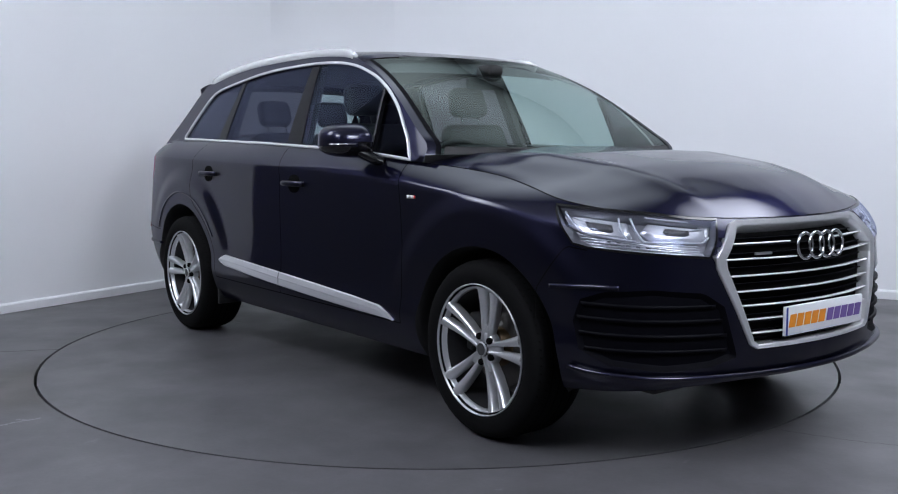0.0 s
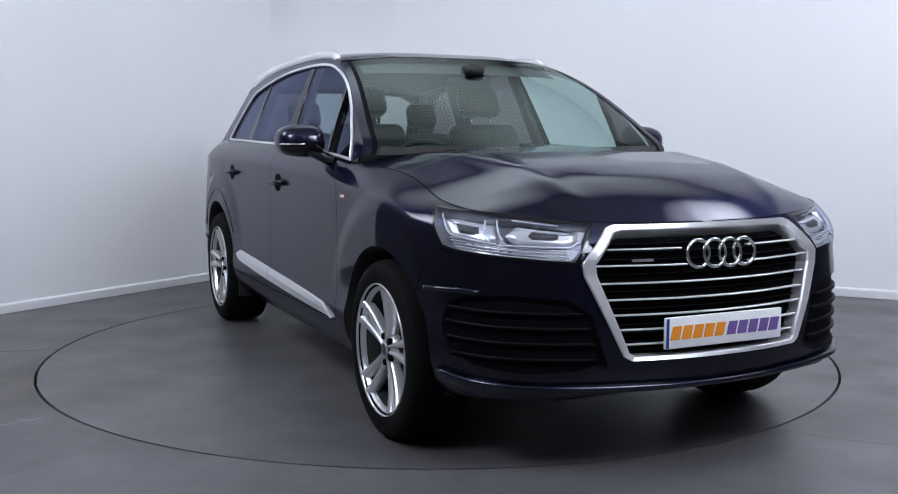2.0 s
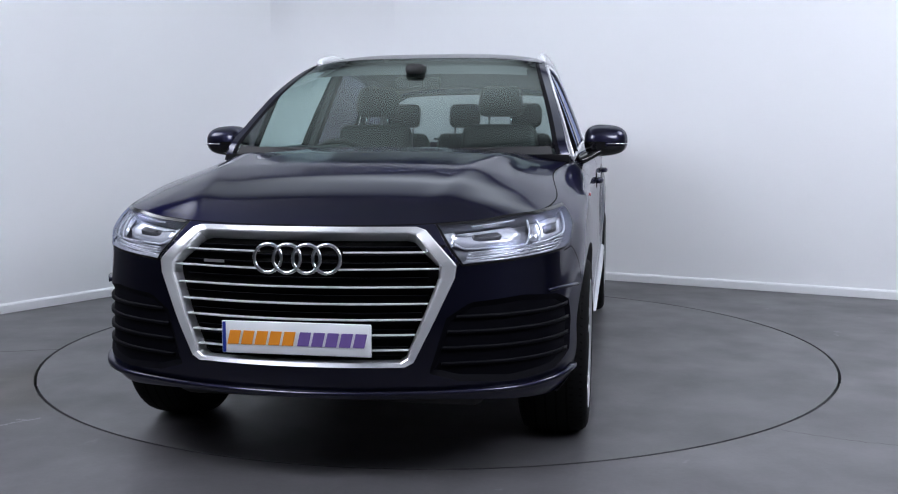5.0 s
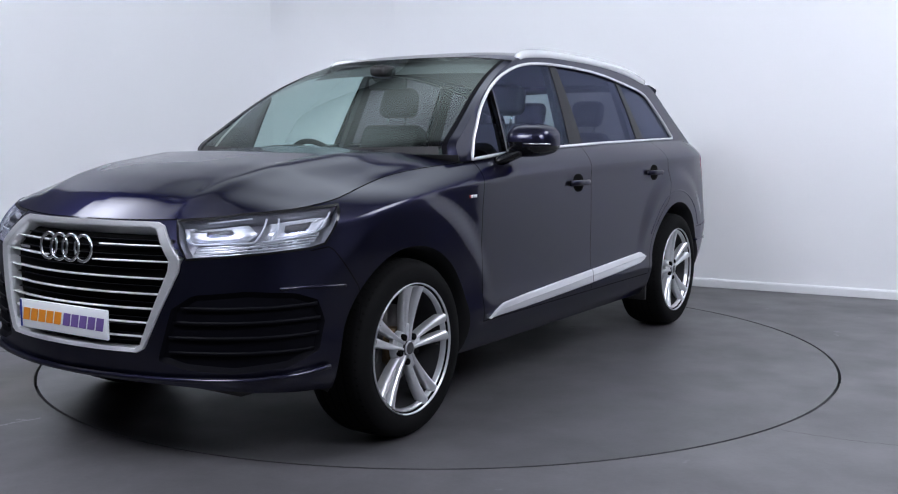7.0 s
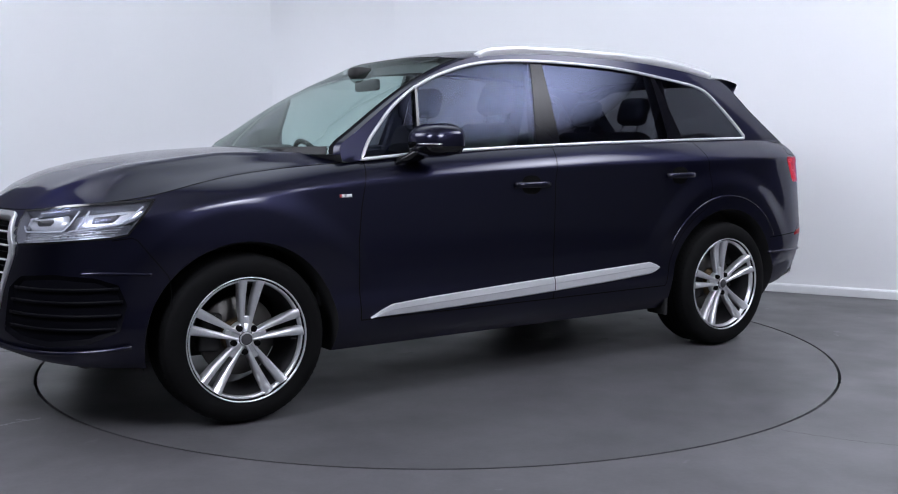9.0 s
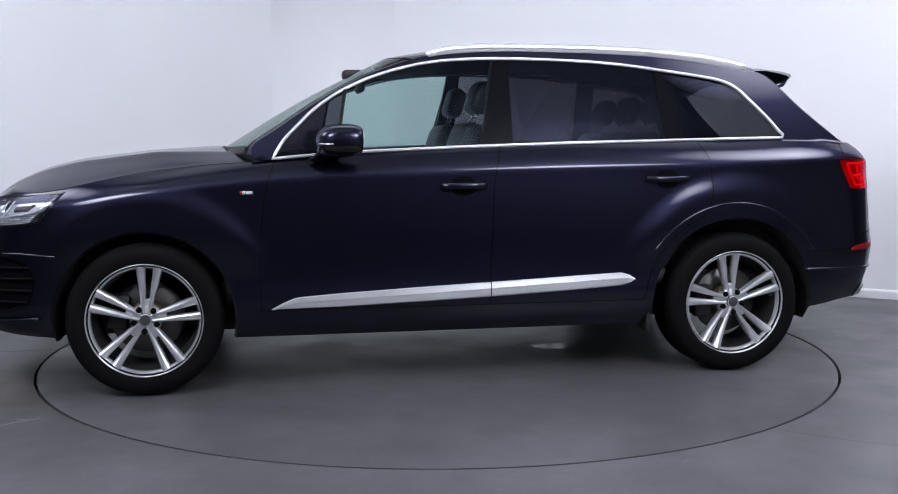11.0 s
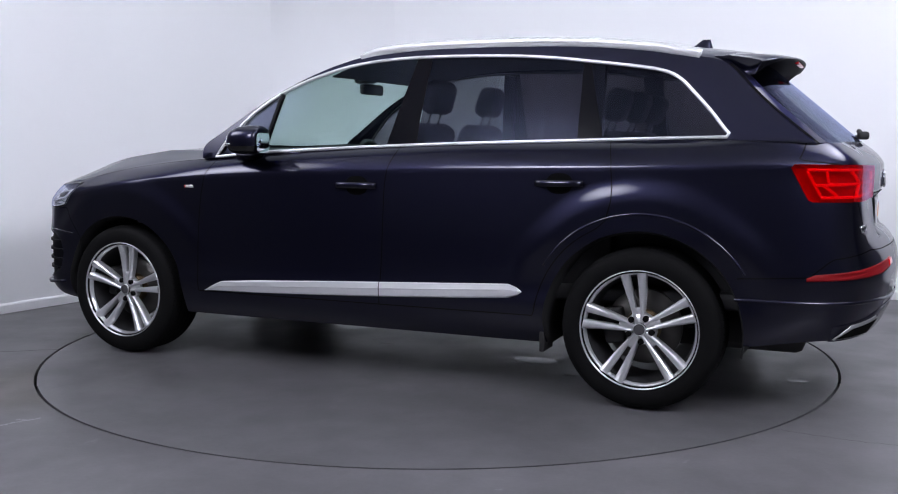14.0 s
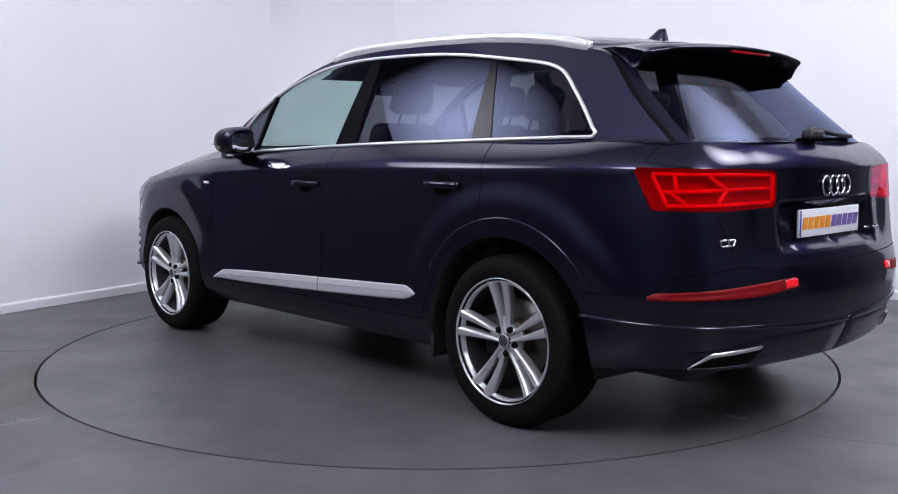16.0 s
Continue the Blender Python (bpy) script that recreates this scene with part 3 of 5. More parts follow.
DOOR_R = sx([(-0.18, 1.30), (-0.171, 1.189), (-0.142, 1.094), (-0.125, 1.009), (-0.104, 0.509), (-0.10, 0.40)] + [(AXLE_R + RD * math.cos(a), HUB + RD * math.sin(a)) for a in np.linspace(0.08, 1.15, 12)] + [(-1.262, 0.86), (-1.285, 0.95), (-1.285, 1.0), (-1.274, 1.124), (-1.245, 1.213), (-1.23, 1.3)])
BUMPER_F = [(-0.2, 0.2), (-0.2, 0.915), (0.46, 0.915), (0.56, 0.785), (0.68, 0.795), (S_HEAD - 0.19, 0.820), (S_HEAD - 0.10, 0.83), (float(s_at(1.90)), 0.66), (float(s_at(1.88)), 0.2)]
BUMPER_R = [(LONG + 0.2, 0.2), (LONG + 0.2, 0.735), (LONG - 0.55, 0.738), (LONG - 0.70, 0.745), (float(s_at(-2.22)), 0.715), (float(s_at(-2.13)), 0.640), (float(s_at(-1.84)), 0.625), (float(s_at(-1.80)), 0.2)]
TAILGATE = [(LONG + 0.2, 0.735), (LONG - 0.55, 0.738), (LONG - 0.70, 0.760), (LONG - 0.80, 0.955), (LONG - 0.92, 1.11), (LONG - 0.82, 1.3), (LONG + 0.2, 1.3)]
SILL = sx([(1.25, 0.2), (1.25, 0.40), (-1.2, 0.40), (-1.2, 0.2)])

NU, ROWS_A, ROWS_B = 250, 34, 12
us = np.linspace(0, LONG, NU)
S, Z = np.zeros((NU, ROWS_A + ROWS_B)), np.zeros((NU, ROWS_A + ROWS_B))
for i, u in enumerate(us):
    z0, zc, zt = low_z(u), crease_z(u), top_z(u)
    S[i] = u
    Z[i] = np.concatenate([np.linspace(z0, zc, ROWS_A, endpoint=False), np.linspace(zc, zt, ROWS_B)])
faces = np.array(grid_faces(NU, ROWS_A + ROWS_B))
fs, fz = S.ravel()[faces].mean(1), Z.ravel()[faces].mean(1)
region = np.full(len(faces), 0)
names = ["wing", "front_bumper", "rear_bumper", "tailgate", "front_door", "rear_door", "sill", "rear_quarter_panel"]
region[fs > s_at(-0.6)] = 7
for k, poly in ((1, BUMPER_F), (2, BUMPER_R), (3, TAILGATE), (4, DOOR_F), (5, DOOR_R), (6, SILL)):
    region[inside(poly, fs, fz)] = k
holes = [arch_poly(AXLE_F, ARCH[AXLE_F]), arch_poly(AXLE_R, ARCH[AXLE_R]), GRILLE_OUT, LAMP, INTAKE, TAIL, REFL]
for poly in holes:
    region[inside(poly, fs, fz)] = -1
fx_mid = np.interp(fs, plan_s, plan[:, 0])
for ax, ra in ARCH.items():
    region[(np.abs(fx_mid - ax) < ra * 0.985) & (fz < HUB)] = -1
S1d, Z1d = S.ravel().copy(), Z.ravel().copy()


def snap(poly, in_faces, out_faces):
    vi = np.intersect1d(np.unique(faces[in_faces]), np.unique(faces[out_faces]))
    edge = (vi % (ROWS_A + ROWS_B) == ROWS_A + ROWS_B - 1) | (vi < ROWS_A + ROWS_B) | (vi >= (NU - 1) * (ROWS_A + ROWS_B))
    a, b = nearest(poly, S1d[vi], Z1d[vi])
    S1d[vi] = np.where(edge, S1d[vi], a)
    Z1d[vi] = np.where(edge, Z1d[vi], b)


for k, poly in ((4, DOOR_F), (5, DOOR_R), (1, BUMPER_F), (2, BUMPER_R), (3, TAILGATE)):
    snap(poly, region == k, (region != k) & (region >= 0))
for poly in holes:
    isin = inside(poly, fs, fz)
    snap(poly, isin & (region == -1), region >= 0)
BODY_V, BODY_N = body(S1d, Z1d), body_normal(S1d, Z1d)
LABELS = {"wing": "navy front wing", "front_bumper": "navy front bumper", "rear_bumper": "navy rear bumper", "tailgate": "navy tailgate", "sill": "black lower sill"}
doors = {}
for k, name in enumerate(names):
    f = faces[region == k]
    vi, back = np.unique(f, return_inverse=True)
    f = back.reshape(f.shape)
    v, n = BODY_V[vi], BODY_N[vi]
    v2, f2 = flip(v, f)
    n2 = n * (1, -1, 1)
    if k in (1, 2, 3):
        vv, ff = join((v, f), (v2, f2))
        doors[name] = part(name, mesh_of(name, vv, ff, M_PAINT, True, np.vstack([n, n2])), car, LABELS.get(name, ""))
    else:
        for sgn, a, b, c in ((1, v, f, n), (-1, v2, f2, n2)):
            doors[name, sgn] = part(name, mesh_of(name, a, b, M_PAINT, True, c), car, LABELS.get(name, ""))


def surf_line(poly, n, lift=0.001):
    """A line on the lower body from (s, z) points: places and normals."""
    q = even(poly, n)
    nn = body_normal(q[:, 0], q[:, 1])
    return body(q[:, 0], q[:, 1]) + nn * lift, nn


# Black strips just proud of the skin stand in for the shaded shut lines.
def gap_strip(poly, n, width=0.005, parent=None, name="shut_line_shade", mat=None, lift=0.001):
    p, nn = surf_line(poly, n, lift)
    t = np.gradient(p, axis=0)
    side = np.cross(t, nn)
    side /= np.linalg.norm(side, axis=1)[:, None] + 1e-12
    v = np.concatenate([p + side * width / 2, p - side * width / 2])
    f = [(i, i + 1, n + i + 1, n + i) for i in range(n - 1)]
    for sgn in (1, -1):
        a, b = (v, f) if sgn > 0 else flip(v, f)
        part(name, mesh_of(name, a, b, mat or M_GAP), parent or car)


gap_strip(DOOR_F[1:7], 40)
gap_strip([DOOR_F[6], DOOR_F[7]], 30)
gap_strip(DOOR_F[7:12], 40)
gap_strip(DOOR_R[5:-1], 60)
gap_strip(BUMPER_F[5:9], 30, 0.004)
gap_strip(BUMPER_R[1:7], 60, 0.005)
gap_strip([(LONG - 0.70, 0.760), (LONG - 0.80, 0.955)], 12, 0.005)
gap_strip([(LONG - 0.90, 1.115), (float(s_at(-2.08)), 1.135), (float(s_at(-2.13)), 1.205)], 12, 0.006)
for ax, ra in ARCH.items():
    # inner lip and liner of the wheel arch
    a = np.linspace(-0.23, math.pi + 0.23, 60)
    px, pz = ax + ra * np.cos(a), HUB + ra * np.sin(a)
    rim = body(s_at(px), pz)
    rim[:, 0] = px
    for sgn in (1, -1):
        v = np.concatenate([rim + (0, 0.001, 0), rim + (0, -0.03, 0.0), np.stack([px, np.full(60, 0.55), pz], -1)])
        v[60:120, 0] = ax + (ra - 0.012) * np.cos(a)
        v[60:120, 2] = HUB + (ra - 0.012) * np.sin(a)
        f = [(k * 60 + i, k * 60 + i + 1, (k + 1) * 60 + i + 1, (k + 1) * 60 + i) for k in range(2) for i in range(59)]
        a2, b2 = (v, f) if sgn > 0 else flip(v, f)
        part("wheel_arch_liner", mesh_of("wheel_arch_liner", a2, b2, M_MATT), car, "matt black wheel arch liner")

# ---- bonnet ----
spine_z = soft_curve([(1.0, 1.200), (1.33, 1.190), (1.6, 1.174), (1.98, 1.127), (2.15, 1.085), (2.30, 1.022), (2.38, 0.972), (2.44, 0.922)])
S_R, S_C = float(s_at(1.05)), 0.93
NB, K = 60, 40
ub, vb = np.linspace(0, 1, NB), np.linspace(0, 1, K)
s_edge, s_front = S_R + (S_C - S_R) * ub, S_C * (1 - vb)
side_c, front_c = body(s_edge, top_z(s_edge)), body(s_front, top_z(s_front))
front_c[-1, 1] = 0
mx = np.interp(ub, [0, 1], [1.24, front_c[-1, 0]])
mid_c = np.stack([mx, 0 * mx, spine_z(mx) + (front_c[-1, 2] - spine_z(mx[-1])) * ub ** 8], -1)
rear_c = side_c[0] + (mid_c[0] - side_c[0]) * vb[:, None]
rear_c[:, 2] = side_c[0, 2] + (mid_c[0, 2] - side_c[0, 2]) * (1 - (1 - vb) ** 2.4)
rear_c[:, 0] = side_c[0, 0] + (mid_c[0, 0] - side_c[0, 0]) * (1 - (1 - vb) ** 2)
bv = []
for i, u in enumerate(ub):
    for k, w in enumerate(vb):
        h = 1 - (1 - w) ** 2
        mix = np.array((h, w, h))
        q = side_c[i] + (mid_c[i] - side_c[i]) * mix
        q = q + (1 - u) ** 3 * (rear_c[k] - side_c[0] - (mid_c[0] - side_c[0]) * mix) + u ** 3 * (front_c[k] - side_c[-1] - (mid_c[-1] - side_c[-1]) * mix)
        ridge = 0.43 + 0.19 * (2.44 - q[0]) / 1.3
        wr = 1 - ridge / side_c[i][1]
        a, b = 0.87 * w / wr, 1 - 0.13 * ((1 - w) / (1 - wr)) ** 2
        g = -0.05 * math.log(math.exp(-a / 0.05) + math.exp(-b / 0.05)) + 0.05 * math.log(1 + math.exp(-1 / 0.05))
        fade = min(1, u * 3) * min(1, (1 - u) * 12) * min(1, w * 12)
        q[2] += (mid_c[i][2] - side_c[i][2]) * (g - h) * fade
        q[2] += 0.006 * math.exp(-((abs(q[1]) - ridge) / 0.05) ** 2) * min(1, (1 - u) * 9) * min(1, w * 8)
        bv.append(q)
bf = grid_faces(NB, K)
b2, f2 = flip(bv, bf)
me = mesh_of("bonnet", *join((bv, bf), (b2, f2)), M_PAINT)
bm = bmesh.new()
bm.from_mesh(me)
bmesh.ops.remove_doubles(bm, verts=bm.verts, dist=0.0005)
bmesh.ops.recalc_face_normals(bm, faces=bm.faces)
bm.to_mesh(me)
bm.free()
part("bonnet", me, car, "navy bonnet with two raised creases")
gap_strip([(float(a), float(top_z(a))) for a in np.linspace(0.02, S_R, 60)], 110, 0.005, lift=0.0005)

# ---- cabin shell ----


def pane_y(x, z):
    """The half width of the cabin's side."""
    d = np.asarray(z, float) - 1.14
    return 0.866 - 0.34 * d - 0.13 * d * d - 0.03 * np.maximum(0, -np.asarray(x, float) - 0.6) ** 1.5 - 0.05 * np.maximum(0, np.asarray(x, float) - 0.55) ** 2


DLO_TOP = spline([(0.965, 1.133), (0.909, 1.222), (0.84, 1.295), (0.757, 1.375), (0.642, 1.455), (0.525, 1.515), (0.406, 1.560), (0.257, 1.602), (0.107, 1.628), (-0.072, 1.642), (-0.251, 1.646), (-0.487, 1.643), (-0.721, 1.634), (-0.923, 1.617), (-1.122, 1.592), (-1.292, 1.569), (-1.43, 1.545), (-1.521, 1.508), (-1.61, 1.424), (-1.689, 1.339), (-1.745, 1.270), (-1.768, 1.246), (-1.755, 1.233)], 120)
DLO_BOT = even([(-1.755, 1.233), (-1.562, 1.230), (-1.245, 1.223), (-0.5, 1.206), (-0.155, 1.194), (0.079, 1.186), (0.583, 1.164), (0.824, 1.145), (0.965, 1.133)], 80)
OUT_TOP = spline([(1.06, 1.125), (1.06, 1.195), (0.95, 1.272), (0.727, 1.420), (0.57, 1.509), (0.414, 1.580), (0.261, 1.632), (0.10, 1.668), (-0.19, 1.690), (-0.49, 1.692), (-0.78, 1.686), (-1.06, 1.669), (-1.35, 1.640), (-1.60, 1.604), (-1.73, 1.565), (-1.90, 1.394), (-2.09, 1.235), (-2.13, 1.203)], 120)
OUT_BOT = np.array([(x, float(top_z(s_at(x)))) for x in np.linspace(-2.13, 1.06, 80)])


def shelf(q, lift=0.0):
    q = np.array(q, float)
    return np.stack([q[:, 0], pane_y(q[:, 0], q[:, 1]) + lift, q[:, 1]], -1)


inner, outer = np.vstack([DLO_TOP, DLO_BOT[1:-1]]), np.vstack([OUT_TOP, OUT_BOT[1:-1]])
n = len(inner)
loops = [outer + (inner - outer) * k for k in (0, 0.33, 0.66, 1.0)]
v = np.vstack([shelf(q) for q in loops])
low_edge = body(s_at(OUT_BOT[1:-1, 0]), OUT_BOT[1:-1, 1])
v[120:n] = np.stack([OUT_BOT[1:-1, 0], low_edge[:, 1], OUT_BOT[1:-1, 1]], -1)
f = [(k * n + i, k * n + (i + 1) % n, (k + 1) * n + (i + 1) % n, (k + 1) * n + i) for k in range(3) for i in range(n)]
for sgn in (1, -1):
    a, b = (v, f) if sgn > 0 else flip(v, f)
    part("window_surround", mesh_of("window_surround", a, b, M_PAINT), car, "navy pillars and window surround")
    tri = shelf(inner, 0.002) * (1, sgn, 1)
    part("window_trim", mesh_of("window_trim", *sweep(tri, [(x * sgn, y) for x, y in circle(0.0085, 10)], True, (0, 1, 0)), M_BRIGHT), car, "polished silver window trim")


def clip(poly, a, b):
    """The part of a polygon to the left of the line from a to b."""
    out = []
    d = np.array(b) - np.array(a)
    side = [d[0] * (p[1] - a[1]) - d[1] * (p[0] - a[0]) for p in poly]
    for i in range(len(poly)):
        p, q, u, w = poly[i - 1], poly[i], side[i - 1], side[i]
        if (u > 0) != (w > 0):
            out.append(p + (q - p) * u / (u - w))
        if w > 0:
            out.append(q)
    return np.array(out)


B_F, B_R = ((-0.082, 1.2), (-0.177, 1.632)), ((-0.247, 1.206), (-0.257, 1.637))
C_F, C_R = ((-1.078, 1.225), (-1.066, 1.601)), ((-1.20, 1.224), (-1.10, 1.59))
Q_F = ((0.655, 1.16), (0.60, 1.47))
PANES = [("door_window", clip(clip(inner, B_F[1], B_F[0]), *Q_F), M_DOORGLASS, 4), ("quarter_light", clip(inner, Q_F[1], Q_F[0]), M_PRIVACY, 4),
         ("door_window", clip(clip(inner, *B_R), C_F[1], C_F[0]), M_PRIVACY, 5), ("rear_quarter_window", clip(inner, *C_R), M_PRIVACY, 7),
         ("pillar_cover", clip(clip(inner, *B_F), B_R[1], B_R[0]), M_PILLAR, 4), ("pillar_cover", clip(clip(inner, *C_F), C_R[1], C_R[0]), M_PILLAR, 5)]
for name, poly, mat, k in PANES:
    if len(poly) < 3:
        continue
    q, ff = filled(even(np.vstack([poly, poly[:1]]), 61)[:-1], 6)
    vv = shelf(q, -0.010 if mat is not M_PILLAR else -0.006)
    for sgn in (1, -1):
        a, b = (vv, ff) if sgn > 0 else flip(vv, ff)
        ob = part(name, mesh_of(name, a, b, mat), car, {M_DOORGLASS: "clear green-tinted window", M_PRIVACY: "dark privacy window", M_PILLAR: "gloss black pillar cover"}[mat])
for line in (Q_F,):
    pts = shelf(even(line, 12), 0.0)
    for sgn in (1, -1):
        part("window_divider", mesh_of("window_divider", *sweep(pts * (1, sgn, 1), [(-0.008, -0.012), (0.008, -0.012), (0.008, 0.012), (-0.008, 0.012)], False, (0, 1, 0)), M_BLACK, False), car)


def across(edge_pts, mid_pts, ts, power=2.0, power_end=None):
    """A sheet between an edge line and its mirror image, bowed through the middle line."""
    v = []
    powers = np.linspace(power, power_end or power, len(edge_pts))
    for e, m, pw in zip(edge_pts, mid_pts, powers):
        for t in ts:
            k = 1 - abs(t) ** pw
            v.append((e[0] + (m[0] - e[0]) * k, e[1] * t, e[2] + (m[2] - e[2]) * k))
    return v, grid_faces(len(edge_pts), len(ts))


ws_e = even([p for p in OUT_TOP if 0.255 < p[0] and p[1] > 1.15], 24)
ws_edge = np.stack([ws_e[:, 0], pane_y(ws_e[:, 0], ws_e[:, 1]), ws_e[:, 1]], -1)
ws_mid = np.stack([np.linspace(1.27, 0.36, 24), np.zeros(24), spline([(1.27, 1.155), (0.85, 1.42), (0.36, 1.665)], 24)[:, 1]], -1)
part("windscreen", mesh_of("windscreen", *across(ws_edge, ws_mid, np.linspace(-0.945, 0.945, 41), 2.0, 3.4), M_SCREEN), car, "clear windscreen with a green tint")
for sgn in (1, -1):
    v, f = across(ws_edge, ws_mid, np.linspace(0.945, 1.0, 6), 2.0, 3.4)
    part("windscreen_pillar", mesh_of("windscreen_pillar", *((v, f) if sgn > 0 else flip(v, f)), M_PAINT), car)
    v, f = across(ws_edge + (0.001, 0, 0.002), ws_mid + (0.001, 0, 0.002), np.linspace(0.925, 0.952, 3), 2.0, 3.4)
    part("windscreen_seal", mesh_of("windscreen_seal", *((v, f) if sgn > 0 else flip(v, f)), M_INTAKE), car)
v, f = across(ws_edge[:2] + (0.004, 0, 0.003), ws_mid[:2] + (0.004, 0, 0.003), np.linspace(-0.91, 0.91, 41))
part("scuttle_panel", mesh_of("scuttle_panel", v, f, M_MATT), car, "black scuttle panel below the windscreen")
roof_e = even([p for p in OUT_TOP if -1.735 < p[0] < 0.262], 50)
roof_edge = np.stack([roof_e[:, 0], pane_y(roof_e[:, 0], roof_e[:, 1]), roof_e[:, 1]], -1)
roof_mx = np.linspace(0.355, -1.80, 50)
roof_mid = np.stack([roof_mx, np.zeros(50), soft_curve([(0.355, 1.668), (0.15, 1.708), (-0.2, 1.736), (-0.7, 1.742), (-1.2, 1.715), (-1.6, 1.675), (-1.80, 1.645)])(roof_mx)], -1)
part("roof", mesh_of("roof", *across(roof_edge, roof_mid, np.linspace(-1, 1, 41), 3.4), M_PAINT), car, "navy roof")
rg_e = even([p for p in OUT_TOP if p[0] < -1.725 and p[1] > 1.202], 20)
rg_edge = np.stack([rg_e[:, 0], pane_y(rg_e[:, 0], rg_e[:, 1]), rg_e[:, 1]], -1)
rg_mid = np.stack([np.linspace(-1.80, -2.29, 20), np.zeros(20), np.linspace(1.635, 1.212, 20)], -1)
part("rear_window", mesh_of("rear_window", *across(rg_edge, rg_mid, np.linspace(-0.90, 0.90, 31), 3.4, 2.8), M_REARGLASS), doors["tailgate"], "tinted rear window")
for sgn in (1, -1):
    v, f = across(rg_edge, rg_mid, np.linspace(0.90, 1.0, 6), 3.4, 2.8)
    part("tailgate_frame", mesh_of("tailgate_frame", *((v, f) if sgn > 0 else flip(v, f)), M_PAINT), doors["tailgate"])
    # The tailgate's shut line is a raised black strip too, as painted shade.
    v, f = across(rg_edge + (-0.003, 0, 0.002), rg_mid + (-0.003, 0, 0.002), np.linspace(0.975, 0.995, 3), 3.4, 2.8)
    part("shut_line_shade", mesh_of("shut_line_shade", *((v, f) if sgn > 0 else flip(v, f)), M_GAP), car)
# ledge from the rear window's foot to the tailgate's top edge
ts = np.linspace(LONG - 0.88, LONG, 30)
e1 = body(ts, top_z(ts))
e2 = np.array([rg_mid[-1] + (rg_edge[-1] - rg_mid[-1]) * np.array((abs(t) ** 2.8, 0, abs(t) ** 2.8)) + np.array((0, rg_edge[-1][1] * t, 0)) for t in np.linspace(1, 0, 30)])
v = np.vstack([e1, (e1 + e2) / 2 + (0, 0, 0.004), e2])
f = [(k * 30 + i, k * 30 + i + 1, (k + 1) * 30 + i + 1, (k + 1) * 30 + i) for k in range(2) for i in range(29)]
part("tailgate_ledge", mesh_of("tailgate_ledge", *join((v, f), flip(v, f)), M_PAINT), doors["tailgate"])
# floor pan, so that nothing is seen through from below
part("underbody", mesh_of("underbody", *join(block(-2.1, 2.2, -0.60, 0.60, 0.24, 0.46, 0.04), block(-0.95, 1.10, -0.88, 0.88, 0.27, 0.40, 0.03), block(0.2, 0.9, -0.3, 0.35, 0.20, 0.26, 0.02), block(-0.75, -0.1, -0.45, 0.45, 0.21, 0.28, 0.03)), M_STEEL), car, "dark underbody")

# filler between the bonnet's rear edge and the windscreen's foot
wt = np.linspace(1, 0, K)
wv = np.array([(ws_edge[0][0] + (ws_mid[0][0] - ws_edge[0][0]) * (1 - t ** 2), ws_edge[0][1] * t, ws_edge[0][2] + (ws_mid[0][2] - ws_edge[0][2]) * (1 - t ** 2)) for t in wt])
v = np.vstack([rear_c - (0, 0, 0.006), (rear_c + wv) / 2 - (0, 0, 0.012), wv + (0, 0, 0.001)])
f = [(k * K + i, k * K + i + 1, (k + 1) * K + i + 1, (k + 1) * K + i) for k in range(2) for i in range(K - 1)]
part("scuttle_filler", mesh_of("scuttle_filler", *join((v, f), flip(v, f)), M_MATT), car, "matt black scuttle under the windscreen")

# ---- lamps, grille and trim on the body ----


def on_body(loop, lift, sgn=1):
    """(s, z) points, s measured from the front middle, set on the body's skin; s below nought is the right half."""
    q = np.array(loop, float)
    a = np.abs(q[:, 0])
    p = body(a, q[:, 1]) + body_normal(np.maximum(a, 0.01), q[:, 1]) * np.asarray(lift).reshape(-1, 1)
    p[:, 1] *= np.where(q[:, 0] < 0, -1, 1) * sgn
    return p


def facing(v, f, sgn):
    return (v, f) if sgn > 0 else (v, [tuple(reversed(q)) for q in f])


def shrink(poly, d):
    """Moves a polygon's points towards its middle by about d."""
    p = np.array(poly, float)
    t = np.roll(p, -1, 0) - np.roll(p, 1, 0)
    nn = np.stack([-t[:, 1], t[:, 0]], -1) / (np.linalg.norm(t, axis=1)[:, None] + 1e-9)
    c = p.mean(0)
    nn = np.where((((c - p) * nn).sum(1) < 0)[:, None], -nn, nn)
    return p + nn * d


def closed(poly, n):
    """n points round a polygon that keep its corners."""
    p = np.array(poly, float)
    d = np.linalg.norm(np.roll(p, -1, 0) - p, axis=1)
    cnt = np.maximum(1, np.round(d / d.sum() * n).astype(int))
    while cnt.sum() > n:
        cnt[np.argmax(cnt)] -= 1
    while cnt.sum() < n:
        cnt[np.argmax(d / cnt)] += 1
    return np.vstack([np.linspace(p[i], p[(i + 1) % len(p)], c, endpoint=False) for i, c in enumerate(cnt)])


